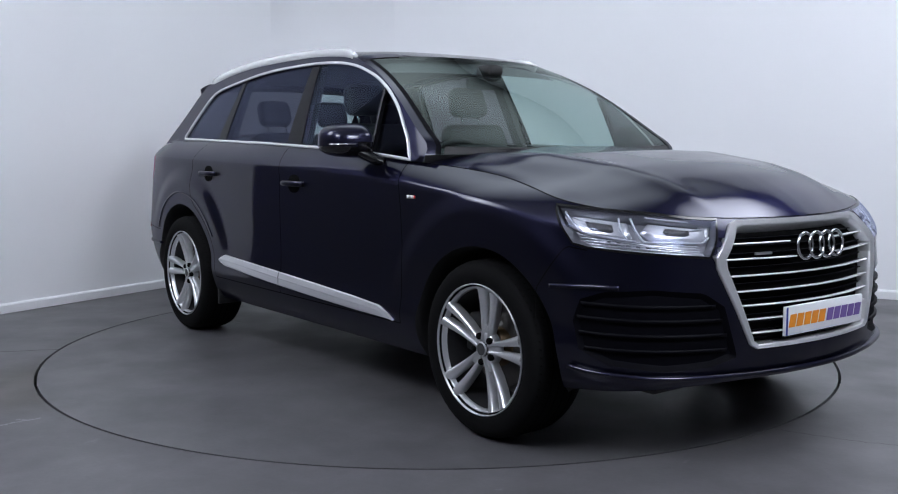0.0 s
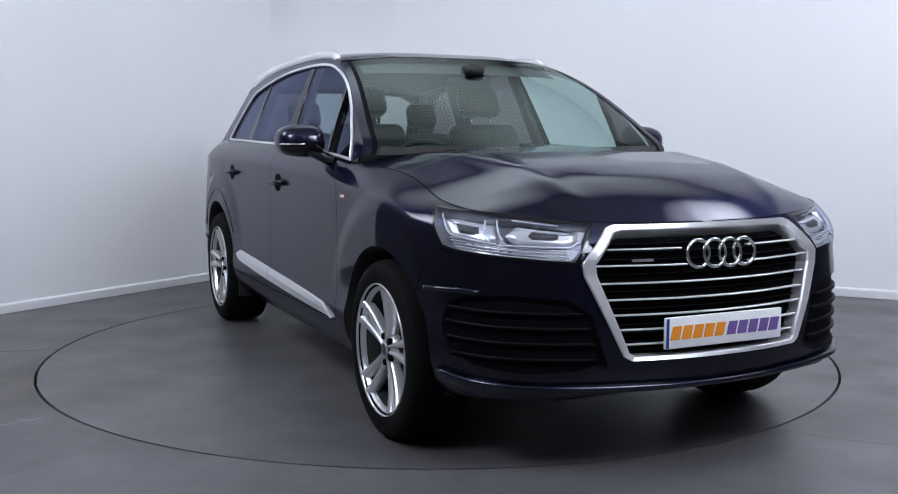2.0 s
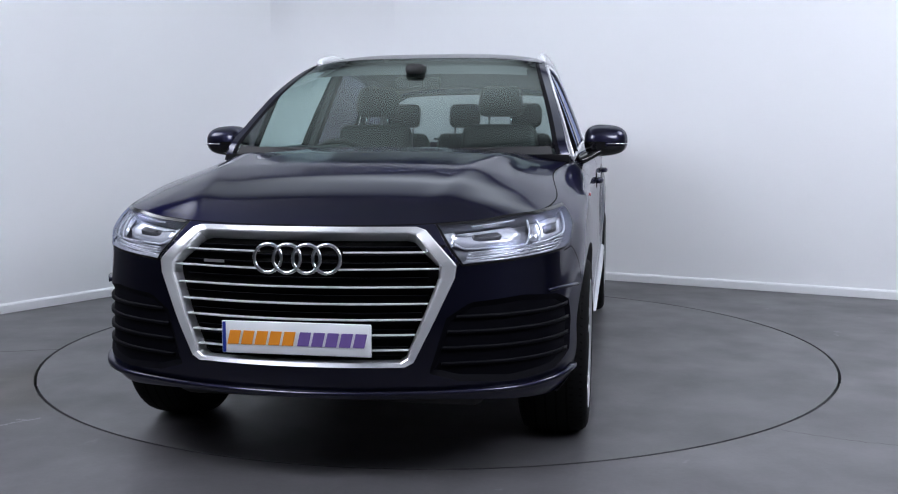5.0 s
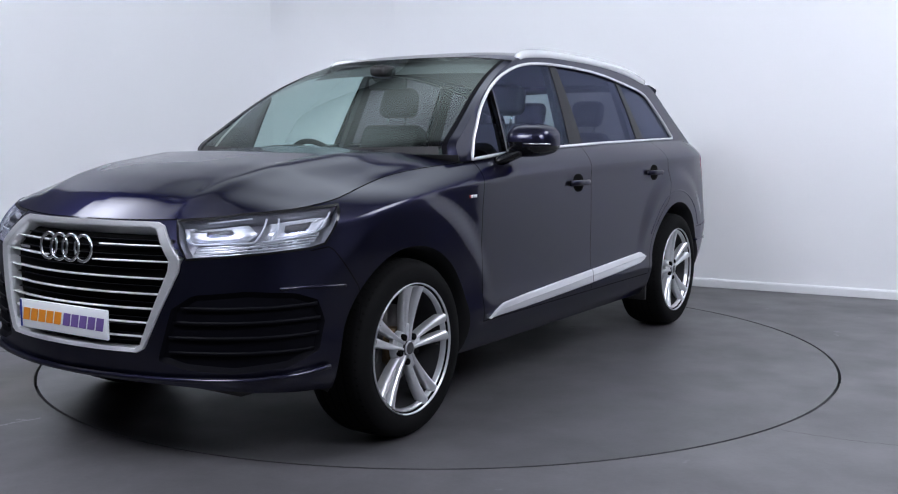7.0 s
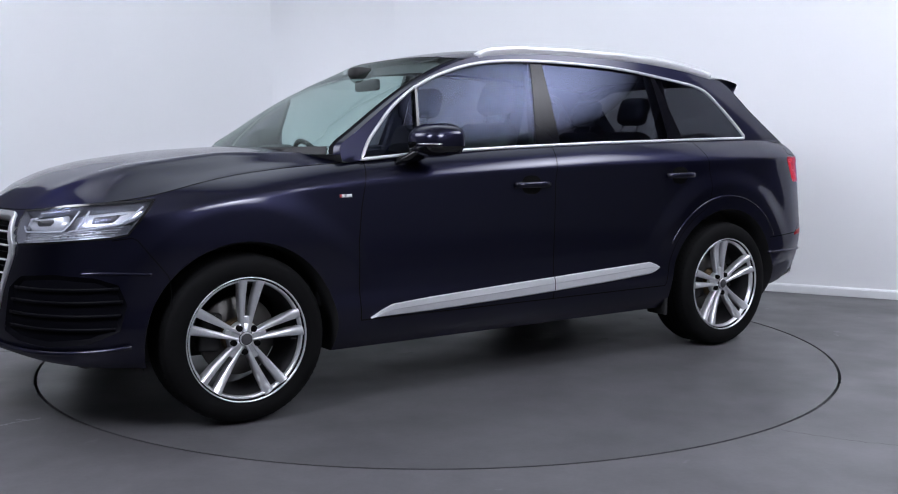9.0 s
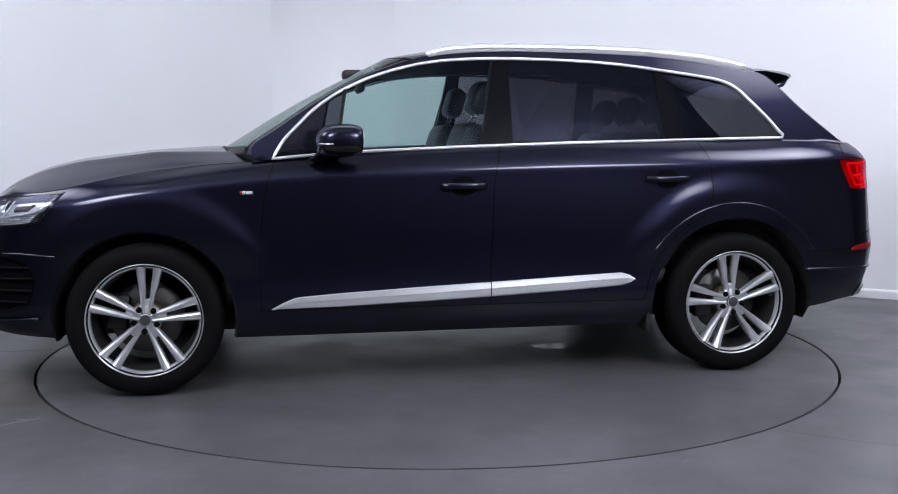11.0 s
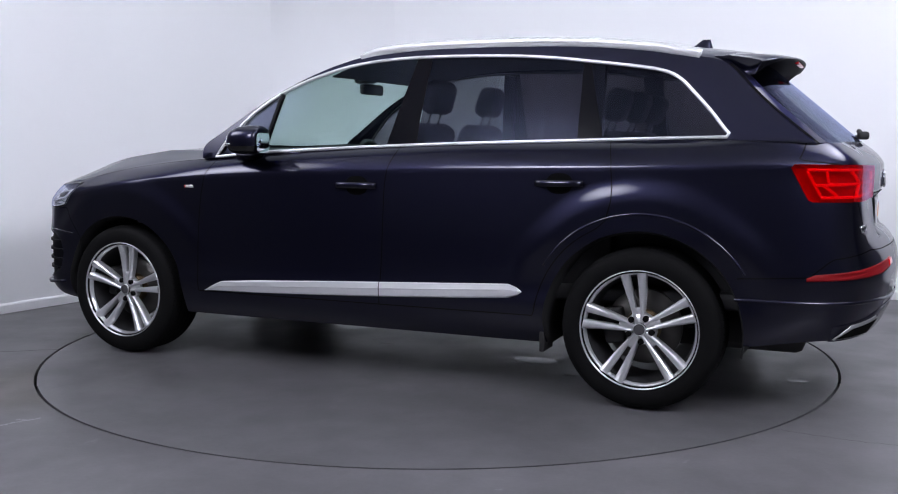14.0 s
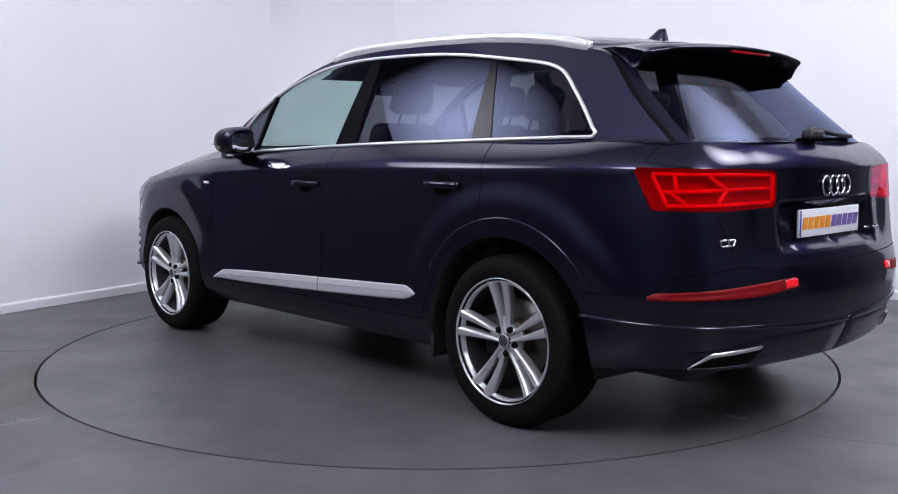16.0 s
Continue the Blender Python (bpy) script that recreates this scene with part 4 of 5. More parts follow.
def patch(name, poly, mat, parent, lift=0.0, thick=0.0, n=48, rings=5, edge=0.004, label="", sgns=(1, -1)):
    """A raised plate on the body's skin, with a sloping edge."""
    out = []
    q = closed(poly, n)
    inner_q = shrink(q, edge)
    fill_v, fill_f = filled(inner_q, rings)
    v2 = np.vstack([q, fill_v])
    f2 = [(i, (i + 1) % n, n + (i + 1) % n, n + i) for i in range(n)] + [tuple(k + n for k in g) for g in fill_f]
    lifts = np.concatenate([np.full(n, lift), np.full(len(fill_v), lift + thick)])
    for sgn in sgns:
        v = on_body(v2, lifts, sgn)
        me = mesh_of(name, v, f2, mat)
        out.append(part(name, me, parent if not isinstance(parent, dict) else parent[sgn], label))
    return out


def bar_on_body(name, pts, profile, mat, parent, lift=0.0, n=24, sgns=(1, -1), label=""):
    q = even(pts, n)
    for sgn in sgns:
        p = on_body(q, np.full(n, lift), sgn)
        part(name, mesh_of(name, *sweep(p, profile), mat), parent if not isinstance(parent, dict) else parent[sgn], label)


def boxed(w, h):
    return [(-w / 2, -h / 2), (w / 2, -h / 2), (w / 2, h / 2), (-w / 2, h / 2)]


# grille
fine = lambda poly: np.vstack([np.linspace(poly[i], poly[(i + 1) % len(poly)], 8, endpoint=False) for i in range(len(poly))])
g_out, g_in = fine(np.array(GRILLE_OUT)), fine(np.array(GRILLE_IN))
g_n = len(g_out)
rings_q = [(g_out, -0.02), (g_out, 0.010), (g_out + (g_in - g_out) * 0.12, 0.013), (g_out + (g_in - g_out) * 0.80, 0.007), (g_out + (g_in - g_out) * 0.95, 0.004), (g_in, -0.004), (g_in, -0.05)]
gv = np.vstack([on_body(q, np.full(g_n, l)) for q, l in rings_q])
gf = [(k * g_n + i, k * g_n + (i + 1) % g_n, (k + 1) * g_n + (i + 1) % g_n, (k + 1) * g_n + i) for k in range(len(rings_q) - 1) for i in range(g_n)]
grille = part("grille", mesh_of("grille", gv, gf, M_FRAME, False), car, "satin silver octagonal grille frame")
qv, qf = filled(g_in, 6)
part("grille_backing", mesh_of("grille_backing", on_body(qv, np.full(len(qv), -0.045)), qf, M_GAP), grille, "black grille mesh")


def width_at(z):
    p, best = np.array(GRILLE_IN), 0.3
    for i in range(len(p)):
        a, b = p[i - 1], p[i]
        if (a[1] - z) * (b[1] - z) <= 0 and a[1] != b[1]:
            x = a[0] + (b[0] - a[0]) * (z - a[1]) / (b[1] - a[1])
            best = max(best, x) if x > 0 else best
    return best


SLAT = [(-0.012, -0.0025), (0.003, -0.003), (0.005, -0.0015), (0.005, 0.0015), (0.003, 0.003), (-0.012, 0.0025)]
for z, inner_y in ((0.843, 0.158), (0.783, 0.145), (0.722, 0), (0.665, 0), (0.611, 0), (0.558, 0.0), (0.506, 0.0)):
    w = max(width_at(z), 0.33) - 0.004 if z < 0.515 else width_at(z) - 0.004
    for a, b in (((-w, -inner_y), (inner_y, w)) if inner_y else ((-w, w),)):
        p = on_body([(y, z) for y in np.linspace(a, b, 25)], np.full(25, -0.012))
        part("slat", mesh_of("slat", *sweep(p, SLAT), M_SLAT, False), grille, "chrome edged grille slat")
for k in range(14):
    z = 0.482 + k * 0.030
    w = min(width_at(z), 0.47) - 0.01
    p = on_body([(y, z) for y in np.linspace(-w, w, 15)], np.full(15, -0.036))
    part("grille_rib", mesh_of("grille_rib", *sweep(p, boxed(0.012, 0.004)), M_INTAKE, False), grille)
p = on_body([(-0.365, 0.802), (-0.285, 0.802)], np.full(2, -0.004))
part("grille_badge", mesh_of("grille_badge", *sweep(p, boxed(0.006, 0.009)), M_ALU, False), grille, "small silver badge")


def torus(c, right, upv, r, tube, n=36, m=8):
    c, right, upv = [np.array(q, float) for q in (c, right, upv)]
    ax = np.cross(right, upv)
    v = []
    for i in range(n):
        a = 2 * math.pi * i / n
        d = right * math.cos(a) + upv * math.sin(a)
        v += [c + d * (r + tube * math.cos(b)) + ax * tube * 0.8 * math.sin(b) for b in np.linspace(0, 2 * math.pi, m, endpoint=False)]
    f = []
    for i in range(n):
        for j in range(m):
            f.append((i * m + j, ((i + 1) % n) * m + j, ((i + 1) % n) * m + (j + 1) % m, i * m + (j + 1) % m))
    return v, f


for k in range(4):
    part("badge_ring", mesh_of("badge_ring", *torus((2.508 - 0.004 * abs(k - 1.5), (k - 1.5) * 0.0695, 0.818), (0, 1, 0), (-0.10, 0, 0.995), 0.0485, 0.0068), M_CHROME), grille, "chrome ring")
    part("badge_ring", mesh_of("badge_ring", *torus((-2.404 + 0.003 * abs(k - 1.5), (k - 1.5) * 0.0565, 1.035), (0, -1, 0), (0.06, 0, 0.998), 0.038, 0.0055), M_CHROME), doors["tailgate"], "chrome ring")


def number_plate(x, sgn, zc, parent):
    """A white plate with coloured bars; sgn: the way that it faces."""
    v, f = block(x - 0.006, x + 0.006, -0.265, 0.265, zc - 0.056, zc + 0.056, 0.003, 2)
    plate = part("number_plate", mesh_of("number_plate", v, f, M_PLATE), parent, "white plate with orange and purple print")
    for k in range(10):
        w = 0.046
        y0 = (-0.245 + k * 0.0490 + (0.006 if k > 4 else 0)) * (1 if sgn > 0 else -1)
        d = w * (1 if sgn > 0 else -1) * 0.86
        sl = 0.011 * (1 if sgn > 0 else -1)
        fx = x + sgn * 0.0085
        quad = [(y0, zc - 0.024), (y0 + d, zc - 0.024), (y0 + d + sl, zc + 0.024), (y0 + sl, zc + 0.024)]
        vv = [(fx, a, b) for a, b in quad] + [(fx - sgn * 0.002, a, b) for a, b in quad]
        ff = [(0, 1, 2, 3)] + [(i, 4 + i, 4 + (i + 1) % 4, (i + 1) % 4) for i in range(4)]
        part("printed_bar", mesh_of("printed_bar", vv, ff, M_ORANGE if k < 5 else M_PURPLE, False), plate)
    strip = [(x + sgn * 0.0075, a * (-1 if sgn > 0 else 1), b) for a, b in ((0.262, zc - 0.053), (0.250, zc - 0.053), (0.250, zc + 0.053), (0.262, zc + 0.053))]
    part("printed_bar", mesh_of("printed_bar", strip, [(0, 1, 2, 3)], M_BLUE, False), plate)
    return plate


number_plate(2.527, 1, 0.546, grille)

# headlights
heads = {}
for sgn in (1, -1):
    q = closed(LAMP, 60)
    fv_, ff_ = filled(q, 5)
    v = np.vstack([on_body(q, np.full(60, -0.001), sgn), on_body(shrink(q, 0.008), np.full(60, -0.012), sgn), on_body(shrink(q, 0.012), np.full(60, -0.055), sgn)])
    f = [(k * 60 + i, k * 60 + (i + 1) % 60, (k + 1) * 60 + (i + 1) % 60, (k + 1) * 60 + i) for k in range(2) for i in range(60)]
    bv_, bf_ = filled(shrink(q, 0.012), 5)
    back_ = on_body(bv_, np.full(len(bv_), -0.055), sgn)
    heads[sgn] = part("headlight", mesh_of("headlight", *join((v, f), (back_, bf_)), M_LAMPBACK), car, "clear headlight with silver reflectors")
    part("lens", mesh_of("lens", on_body(fv_, np.full(len(fv_), 0.001), sgn), ff_, M_LENS), heads[sgn], "clear lens")
SH = S_HEAD
mods = [[(0.535, 0.914), (0.62, 0.924), (0.80, 0.941), (0.84, 0.905), (0.80, 0.872), (0.60, 0.862), (0.548, 0.875)], [(0.90, 0.944), (SH - 0.13, 0.962), (SH - 0.05, 0.960), (SH - 0.14, 0.880), (0.90, 0.868), (0.872, 0.885)]]
for poly in mods:
    patch("reflector", poly, M_REFLECTOR, heads, -0.040, 0.014, 30, 4, 0.010, "silver reflector bowl")
    c = np.mean(poly, axis=0)
    patch("projector", [tuple(c + (np.array(p) - c) * 0.42) for p in poly], M_CAP, heads, -0.026, 0.008, 24, 3, 0.008, "grey projector lens")
for sgn in (1, -1):
    q = closed(LAMP, 60)
    v = np.vstack([on_body(q, np.full(60, 0.0015), sgn), on_body(shrink(q, 0.009), np.full(60, 0.0025), sgn)])
    part("headlight_seal", mesh_of("headlight_seal", v, [(i, (i + 1) % 60, 60 + (i + 1) % 60, 60 + i) for i in range(60)], M_BLACK), heads[sgn], "black seal round the lens")
GUIDE = boxed(0.006, 0.006)
for line in ([(0.550, 0.872), (0.585, 0.852), (0.83, 0.860), (0.865, 0.905), (0.885, 0.945)], [(0.862, 0.862), (SH - 0.16, 0.884), (SH - 0.06, 0.962)], [(0.895, 0.868), (0.925, 0.905), (0.94, 0.945)], [(0.62, 0.928), (0.82, 0.947)]):
    bar_on_body("light_guide", line, GUIDE, M_LED, heads, -0.014, 26, label="white light guide")
for k, z in enumerate((0.804, 0.814, 0.824, 0.834, 0.844)):
    bar_on_body("lower_rib", [(0.585 + 0.004 * k, z), (0.74, z + 0.008), (0.90, z + 0.020), (SH - 0.19 + 0.012 * k, z + 0.030)], boxed(0.016, 0.0045), M_REFLECTOR, heads, -0.024, 20)
for k in range(6):
    s0 = 0.78 + 0.04 * k
    patch("indicator_cell", [(s0, 0.822 + 0.005 * k), (s0 + 0.024, 0.825 + 0.005 * k), (s0 + 0.024, 0.834 + 0.005 * k), (s0, 0.831 + 0.005 * k)], M_LED, heads, -0.03, 0.012, 12, 2, 0.002)
patch("reflector", [(0.510, 0.918), (0.56, 0.924), (0.575, 0.90), (0.540, 0.868)], M_REFLECTOR, heads, -0.04, 0.010, 16, 3, 0.005)

# corner intakes with dark blades
for sgn in (1, -1):
    q = closed(INTAKE, 50)
    v = np.vstack([on_body(q, np.full(50, 0.0), sgn), on_body(shrink(q, 0.012), np.full(50, -0.008), sgn), on_body(shrink(q, 0.02), np.full(50, -0.014), sgn)])
    f = [(k * 50 + i, k * 50 + (i + 1) % 50, (k + 1) * 50 + (i + 1) % 50, (k + 1) * 50 + i) for k in range(2) for i in range(50)]
    bv_, bf_ = filled(shrink(q, 0.02), 4)
    intake = part("corner_intake", mesh_of("corner_intake", *join((v, f), (on_body(bv_, np.full(len(bv_), -0.014), sgn), bf_)), M_INTAKE), car, "dark corner air intake with blades")
    for z, a, b in ((0.455, 0.50, 1.05), (0.510, 0.50, 1.075), (0.565, 0.52, 1.085), (0.618, 0.55, 1.07)):
        p = on_body([(s, z + 0.014 * (s - 0.5)) for s in np.linspace(a, b, 20)], np.full(20, -0.0145), sgn)
        part("blade", mesh_of("blade", *sweep(p, [(-0.012, -0.006), (0.004, -0.004), (0.005, 0.003), (-0.012, 0.008)] if sgn < 0 else [(0.012, -0.006), (-0.004, -0.004), (-0.005, 0.003), (0.012, 0.008)]), M_BLADE), intake)
# Short navy rod, added to catch the glint along the bumper's crease.
bar_on_body("crease_glint_rod", [(0.92, 0.688), (1.00, 0.690), (1.10, 0.685), (1.20, 0.678)], [(-0.012, -0.008), (0.002, -0.005), (0.006, 0.000), (0.002, 0.006), (-0.012, 0.010)], M_PAINT, car, 0.0, 30)
lip = even([(0.0, 0.356), (0.5, 0.358), (0.8, 0.364), (1.0, 0.376), (1.11, 0.388)], 34)
lip_line = np.vstack([on_body(lip, np.full(34, 0.004), 1)[::-1], on_body(lip, np.full(34, 0.004), -1)[1:]])
part("front_splitter", mesh_of("front_splitter", *sweep(lip_line, [(-0.02, -0.007), (0.012, -0.007), (0.016, 0.0), (0.010, 0.007), (-0.02, 0.009)]), M_PAINT), car)

# raised lip round the rear wheel arch
for ax, ra in ((AXLE_R, ARCH[AXLE_R]),):
    bar_on_body("arch_lip", sx([(ax + (ra + 0.075) * math.cos(a), HUB + (ra + 0.075) * math.sin(a)) for a in np.linspace(0.55, math.pi - 0.55, 40)]), [(-0.004, -0.007), (0.001, -0.004), (0.003, 0.0), (0.001, 0.006), (-0.004, 0.009)], M_PAINT, car, 0.0, 48)

# rear lamps
tails = {}
for sgn in (1, -1):
    q = closed(TAIL, 60)
    fv_, ff_ = filled(q, 5)
    bv_ = on_body(fv_, np.full(len(fv_), -0.030), sgn)
    wall_v = np.vstack([on_body(q, np.full(60, 0.0), sgn), on_body(q, np.full(60, -0.03), sgn)])
    wall_f = [(i, (i + 1) % 60, 60 + (i + 1) % 60, 60 + i) for i in range(60)]
    tails[sgn] = part("rear_light", mesh_of("rear_light", *join((bv_, ff_), (wall_v, wall_f)), M_REDDARK), car, "red rear light with bright light guides")
RED_PROFILE = boxed(0.012, 0.012)
t0, t1 = LONG - 0.46, float(s_at(-2.09))
mids = (t0 + t1) / 2
for line in ([(t0, 1.085), (mids, 1.092), (t1 + 0.03, 1.095)], [(t0, 0.982), (mids, 0.978), (t1 + 0.09, 0.978)], [(t0, 1.035), (mids, 1.034), (t1 + 0.07, 1.030)], [(t0 + 0.012, 0.985), (t0 + 0.012, 1.085)], [(mids - 0.04, 1.085), (mids + 0.05, 1.035), (mids - 0.0, 0.985)], [(t1 + 0.03, 1.09), (t1 + 0.09, 0.985)], [(t1 + 0.12, 1.09), (t1 + 0.13, 1.035), (t1 + 0.20, 1.03)], [(t1 + 0.10, 1.03), (t1 + 0.17, 0.985)]):
    bar_on_body("light_guide", line, RED_PROFILE, M_RED, tails, -0.012, 16, label="bright red light guide")
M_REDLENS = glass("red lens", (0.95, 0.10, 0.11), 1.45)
for sgn in (1, -1):
    fv_, ff_ = filled(closed(TAIL, 60), 5)
    part("lens", mesh_of("lens", on_body(fv_, np.full(len(fv_), 0.002), sgn), ff_, M_REDLENS), tails[sgn], "red lens")
patch("bumper_reflector", REFL, M_BUMPRED, car, -0.002, 0.004, 40, 4, 0.004, "red bumper reflector")
patch("fog_light", [(LONG - 0.395, 0.688), (LONG - 0.47, 0.685), (LONG - 0.47, 0.655), (LONG - 0.395, 0.660)], M_RED, car, 0.004, 0.003, 20, 3, 0.003, "bright red rear fog light")
# plate recess, plate, badges
rec = [(LONG - 0.43, 0.972), (LONG + 0.001, 0.980), (LONG + 0.001, 0.785), (LONG - 0.33, 0.785)]
patch("plate_recess", rec, M_PAINT, doors["tailgate"], 0.001, 0.002, 40, 4, 0.008, "navy plate recess")
number_plate(-2.372, -1, 0.886, doors["tailgate"])
for a, b in (((LONG - 0.78, 0.848), (LONG - 0.745, 0.848)), ((LONG - 0.775, 0.826), (LONG - 0.72, 0.826)), ((LONG - 0.735, 0.848), (LONG - 0.70, 0.848))):
    bar_on_body("badge_bar", [a, b], boxed(0.005, 0.007), M_CHROME, doors["tailgate"], 0.002, 6, (1,), "chrome badge bar")
for a, b in (((LONG - 0.78, 0.848), (LONG - 0.776, 0.826)), ((LONG - 0.742, 0.848), (LONG - 0.738, 0.826)), ((LONG - 0.70, 0.848), (LONG - 0.716, 0.824))):
    bar_on_body("badge_bar", [a, b], boxed(0.005, 0.006), M_CHROME, doors["tailgate"], 0.002, 6, (1,))
for k in range(3):
    bar_on_body("badge_bar", [(LONG - 0.52 + 0.05 * k, 0.835), (LONG - 0.49 + 0.05 * k, 0.835)], boxed(0.004, 0.012), M_CHROME, doors["tailgate"], 0.002, 4, (-1,))
# rear lower panel, exhaust trims
patch("rear_diffuser", [(LONG + 0.001, 0.475), (LONG - 0.55, 0.470), (LONG - 0.70, 0.445), (LONG - 0.92, 0.425), (LONG - 0.92, 0.350), (LONG - 0.5, 0.345), (LONG + 0.001, 0.342)], M_PAINT, car, 0.001, 0.004, 48, 4, 0.006, "navy lower rear panel")
EXH = [(LONG - 0.56, 0.442), (LONG - 0.80, 0.424), (LONG - 0.90, 0.362), (LONG - 0.62, 0.366)]
patch("exhaust_trim", EXH, M_ALU, car, 0.004, 0.010, 32, 2, 0.006, "chrome exhaust trim")
# Black plate over the trim stands in for the shade inside the exhaust.
patch("exhaust_shade", [tuple(p) for p in shrink(EXH, 0.010)], M_GAP, car, 0.016, 0.001, 32, 3, 0.002)
bar_on_body("bumper_crease", [(float(s_at(-1.83)), 0.535), (float(s_at(-2.15)), 0.530), (LONG - 0.6, 0.520), (LONG - 0.3, 0.498), (LONG, 0.49)], [(-0.01, -0.008), (0.008, -0.008), (0.010, 0.0), (-0.002, 0.008), (-0.01, 0.008)], M_PAINT, car, -0.001, 40)

# ---- side trim ----
STRIP = [(0.983, 0.407), (0.93, 0.436), (0.866, 0.462), (0.654, 0.477), (0.25, 0.497), (-0.104, 0.513), (-0.5, 0.531), (-0.793, 0.544), (-0.84, 0.528), (-0.865, 0.509), (-0.84, 0.492), (-0.793, 0.478), (-0.5, 0.460), (-0.103, 0.440), (0.25, 0.425), (0.655, 0.411)]
blade_top = np.array(sorted(STRIP[:10]))
blade_low = np.array(sorted([STRIP[0]] + STRIP[9:]))
for x0, x1 in ((0.983, -0.101), (-0.106, -0.865)):
    xs = np.linspace(x0, x1, 60)
    zt, zl = np.interp(xs, blade_top[:, 0], blade_top[:, 1]), np.interp(xs, blade_low[:, 0], blade_low[:, 1])
    for sgn in (1, -1):
        rows_ = []
        for w, lift in ((0.0, -0.004), (0.0, 0.006), (0.08, 0.012), (0.45, 0.014), (0.50, 0.012), (0.92, 0.009), (1.0, 0.003), (1.0, -0.004)):
            z = zt + (zl - zt) * w
            rows_.append(on_body(np.stack([s_at(xs), z], -1), np.full(60, lift), sgn))
        v = np.vstack(rows_)
        f = [(k * 60 + i, k * 60 + i + 1, (k + 1) * 60 + i + 1, (k + 1) * 60 + i) for k in range(7) for i in range(59)]
        part("sill_blade", mesh_of("sill_blade", v, f, M_SIDEBLADE, False), car, "satin silver side blade")
for sgn in (1, -1):
    for xc, zc in ((0.033, 0.995), (-1.036, 1.022)):
        host = doors["front_door", sgn] if xc > 0 else doors["rear_door", sgn]
        # Black oval on the flat door stands in for the shade in the handle cup.
        loop = sx([(xc + 0.062 * math.copysign(abs(math.cos(a)) ** 0.8, math.cos(a)), zc + 0.048 * math.copysign(abs(math.sin(a)) ** 0.8, math.sin(a))) for a in np.linspace(0, 2 * math.pi, 32, endpoint=False)])
        patch("handle_cup_shade", loop, M_GAP, host, 0.0015, 0.0005, 32, 3, 0.004, "", (sgn,))
        hx = np.linspace(xc + 0.112, xc - 0.112, 15)
        p = np.array([on_body([(float(s_at(x)), zc)], [0.008 + 0.026 * (1 - abs((x - xc) / 0.112) ** 4)], sgn)[0] for x in hx])
        part("door_handle", mesh_of("door_handle", *sweep(p, circle(0.010, 10, 0.015)), M_PAINT), host, "navy pull handle")
    for k, (mat, a, b) in enumerate(((M_REDPRINT, 1.122, 1.115), (M_WHITEPRINT, 1.112, 1.098), (M_WHITEPRINT, 1.095, 1.062))):
        bar_on_body("wing_badge", [(float(s_at(a)), 0.972), (float(s_at(b)), 0.972)], boxed(0.004, 0.014), mat, doors["wing", sgn], 0.002, 4, (sgn,), "small red and silver badge")
# mudflap edges behind the wheels and the jack cover lips
for sgn in (1, -1):
    for x, y, z in ((-0.955, 0.90, 0.225),):
        v, f = block(x - 0.012, x + 0.012, y - 0.09, y + 0.05, z, z + 0.12, 0.005)
        v = np.array(v) * (1, sgn, 1)
        part("mudflap", mesh_of("mudflap", v, f, M_MATT), car)

# ---- roof rails, fin, spoiler, wipers ----
rail_xz = spline([(0.165, 1.655), (0.125, 1.677), (0.05, 1.694), (-0.10, 1.707), (-0.25, 1.711), (-0.49, 1.712), (-0.78, 1.708), (-1.06, 1.696), (-1.35, 1.667), (-1.52, 1.638), (-1.61, 1.616)], 60)
roof_side = np.array(sorted([(p[0], pane_y(p[0], p[1]), p[1]) for p in roof_e]))
for sgn in (1, -1):
    y = np.interp(rail_xz[:, 0], roof_side[:, 0], roof_side[:, 1]) - 0.012
    p = np.stack([rail_xz[:, 0], y * sgn, rail_xz[:, 1] + 0.002], -1)
    rail = part("roof_rail", mesh_of("roof_rail", *sweep(p, [(-0.015, -0.030), (0.015, -0.030), (0.017, 0.0), (0.012, 0.013), (0.0, 0.017), (-0.012, 0.013), (-0.017, 0.0)]), M_BRIGHT), car, "silver aluminium roof rail")
fin_v, fin_f = [], []
for k, w in enumerate(np.linspace(0, 1, 9)):
    z = 1.675 + 0.066 * w
    x0, x1 = -1.40 - 0.105 * w ** 0.8, -1.565 + 0.02 * w
    half = 0.026 * (1 - w) ** 0.8 + 0.004
    for a in np.linspace(0, 2 * math.pi, 14, endpoint=False):
        fin_v.append(((x0 + x1) / 2 + (x0 - x1) / 2 * math.cos(a), half * math.sin(a), z))
fin_f = [(k * 14 + i, k * 14 + (i + 1) % 14, (k + 1) * 14 + (i + 1) % 14, (k + 1) * 14 + i) for k in range(8) for i in range(14)] + [tuple(8 * 14 + i for i in range(14))]
part("roof_antenna", mesh_of("roof_antenna", fin_v, fin_f, M_PAINT), car, "dark shark-fin antenna")
SEC = [(-1.70, 1.640), (-1.82, 1.643), (-1.94, 1.632), (-2.005, 1.618), (-2.012, 1.610), (-1.985, 1.598), (-1.90, 1.588), (-1.80, 1.572), (-1.74, 1.590)]
sp_v = []
ts = np.linspace(-1, 1, 37)
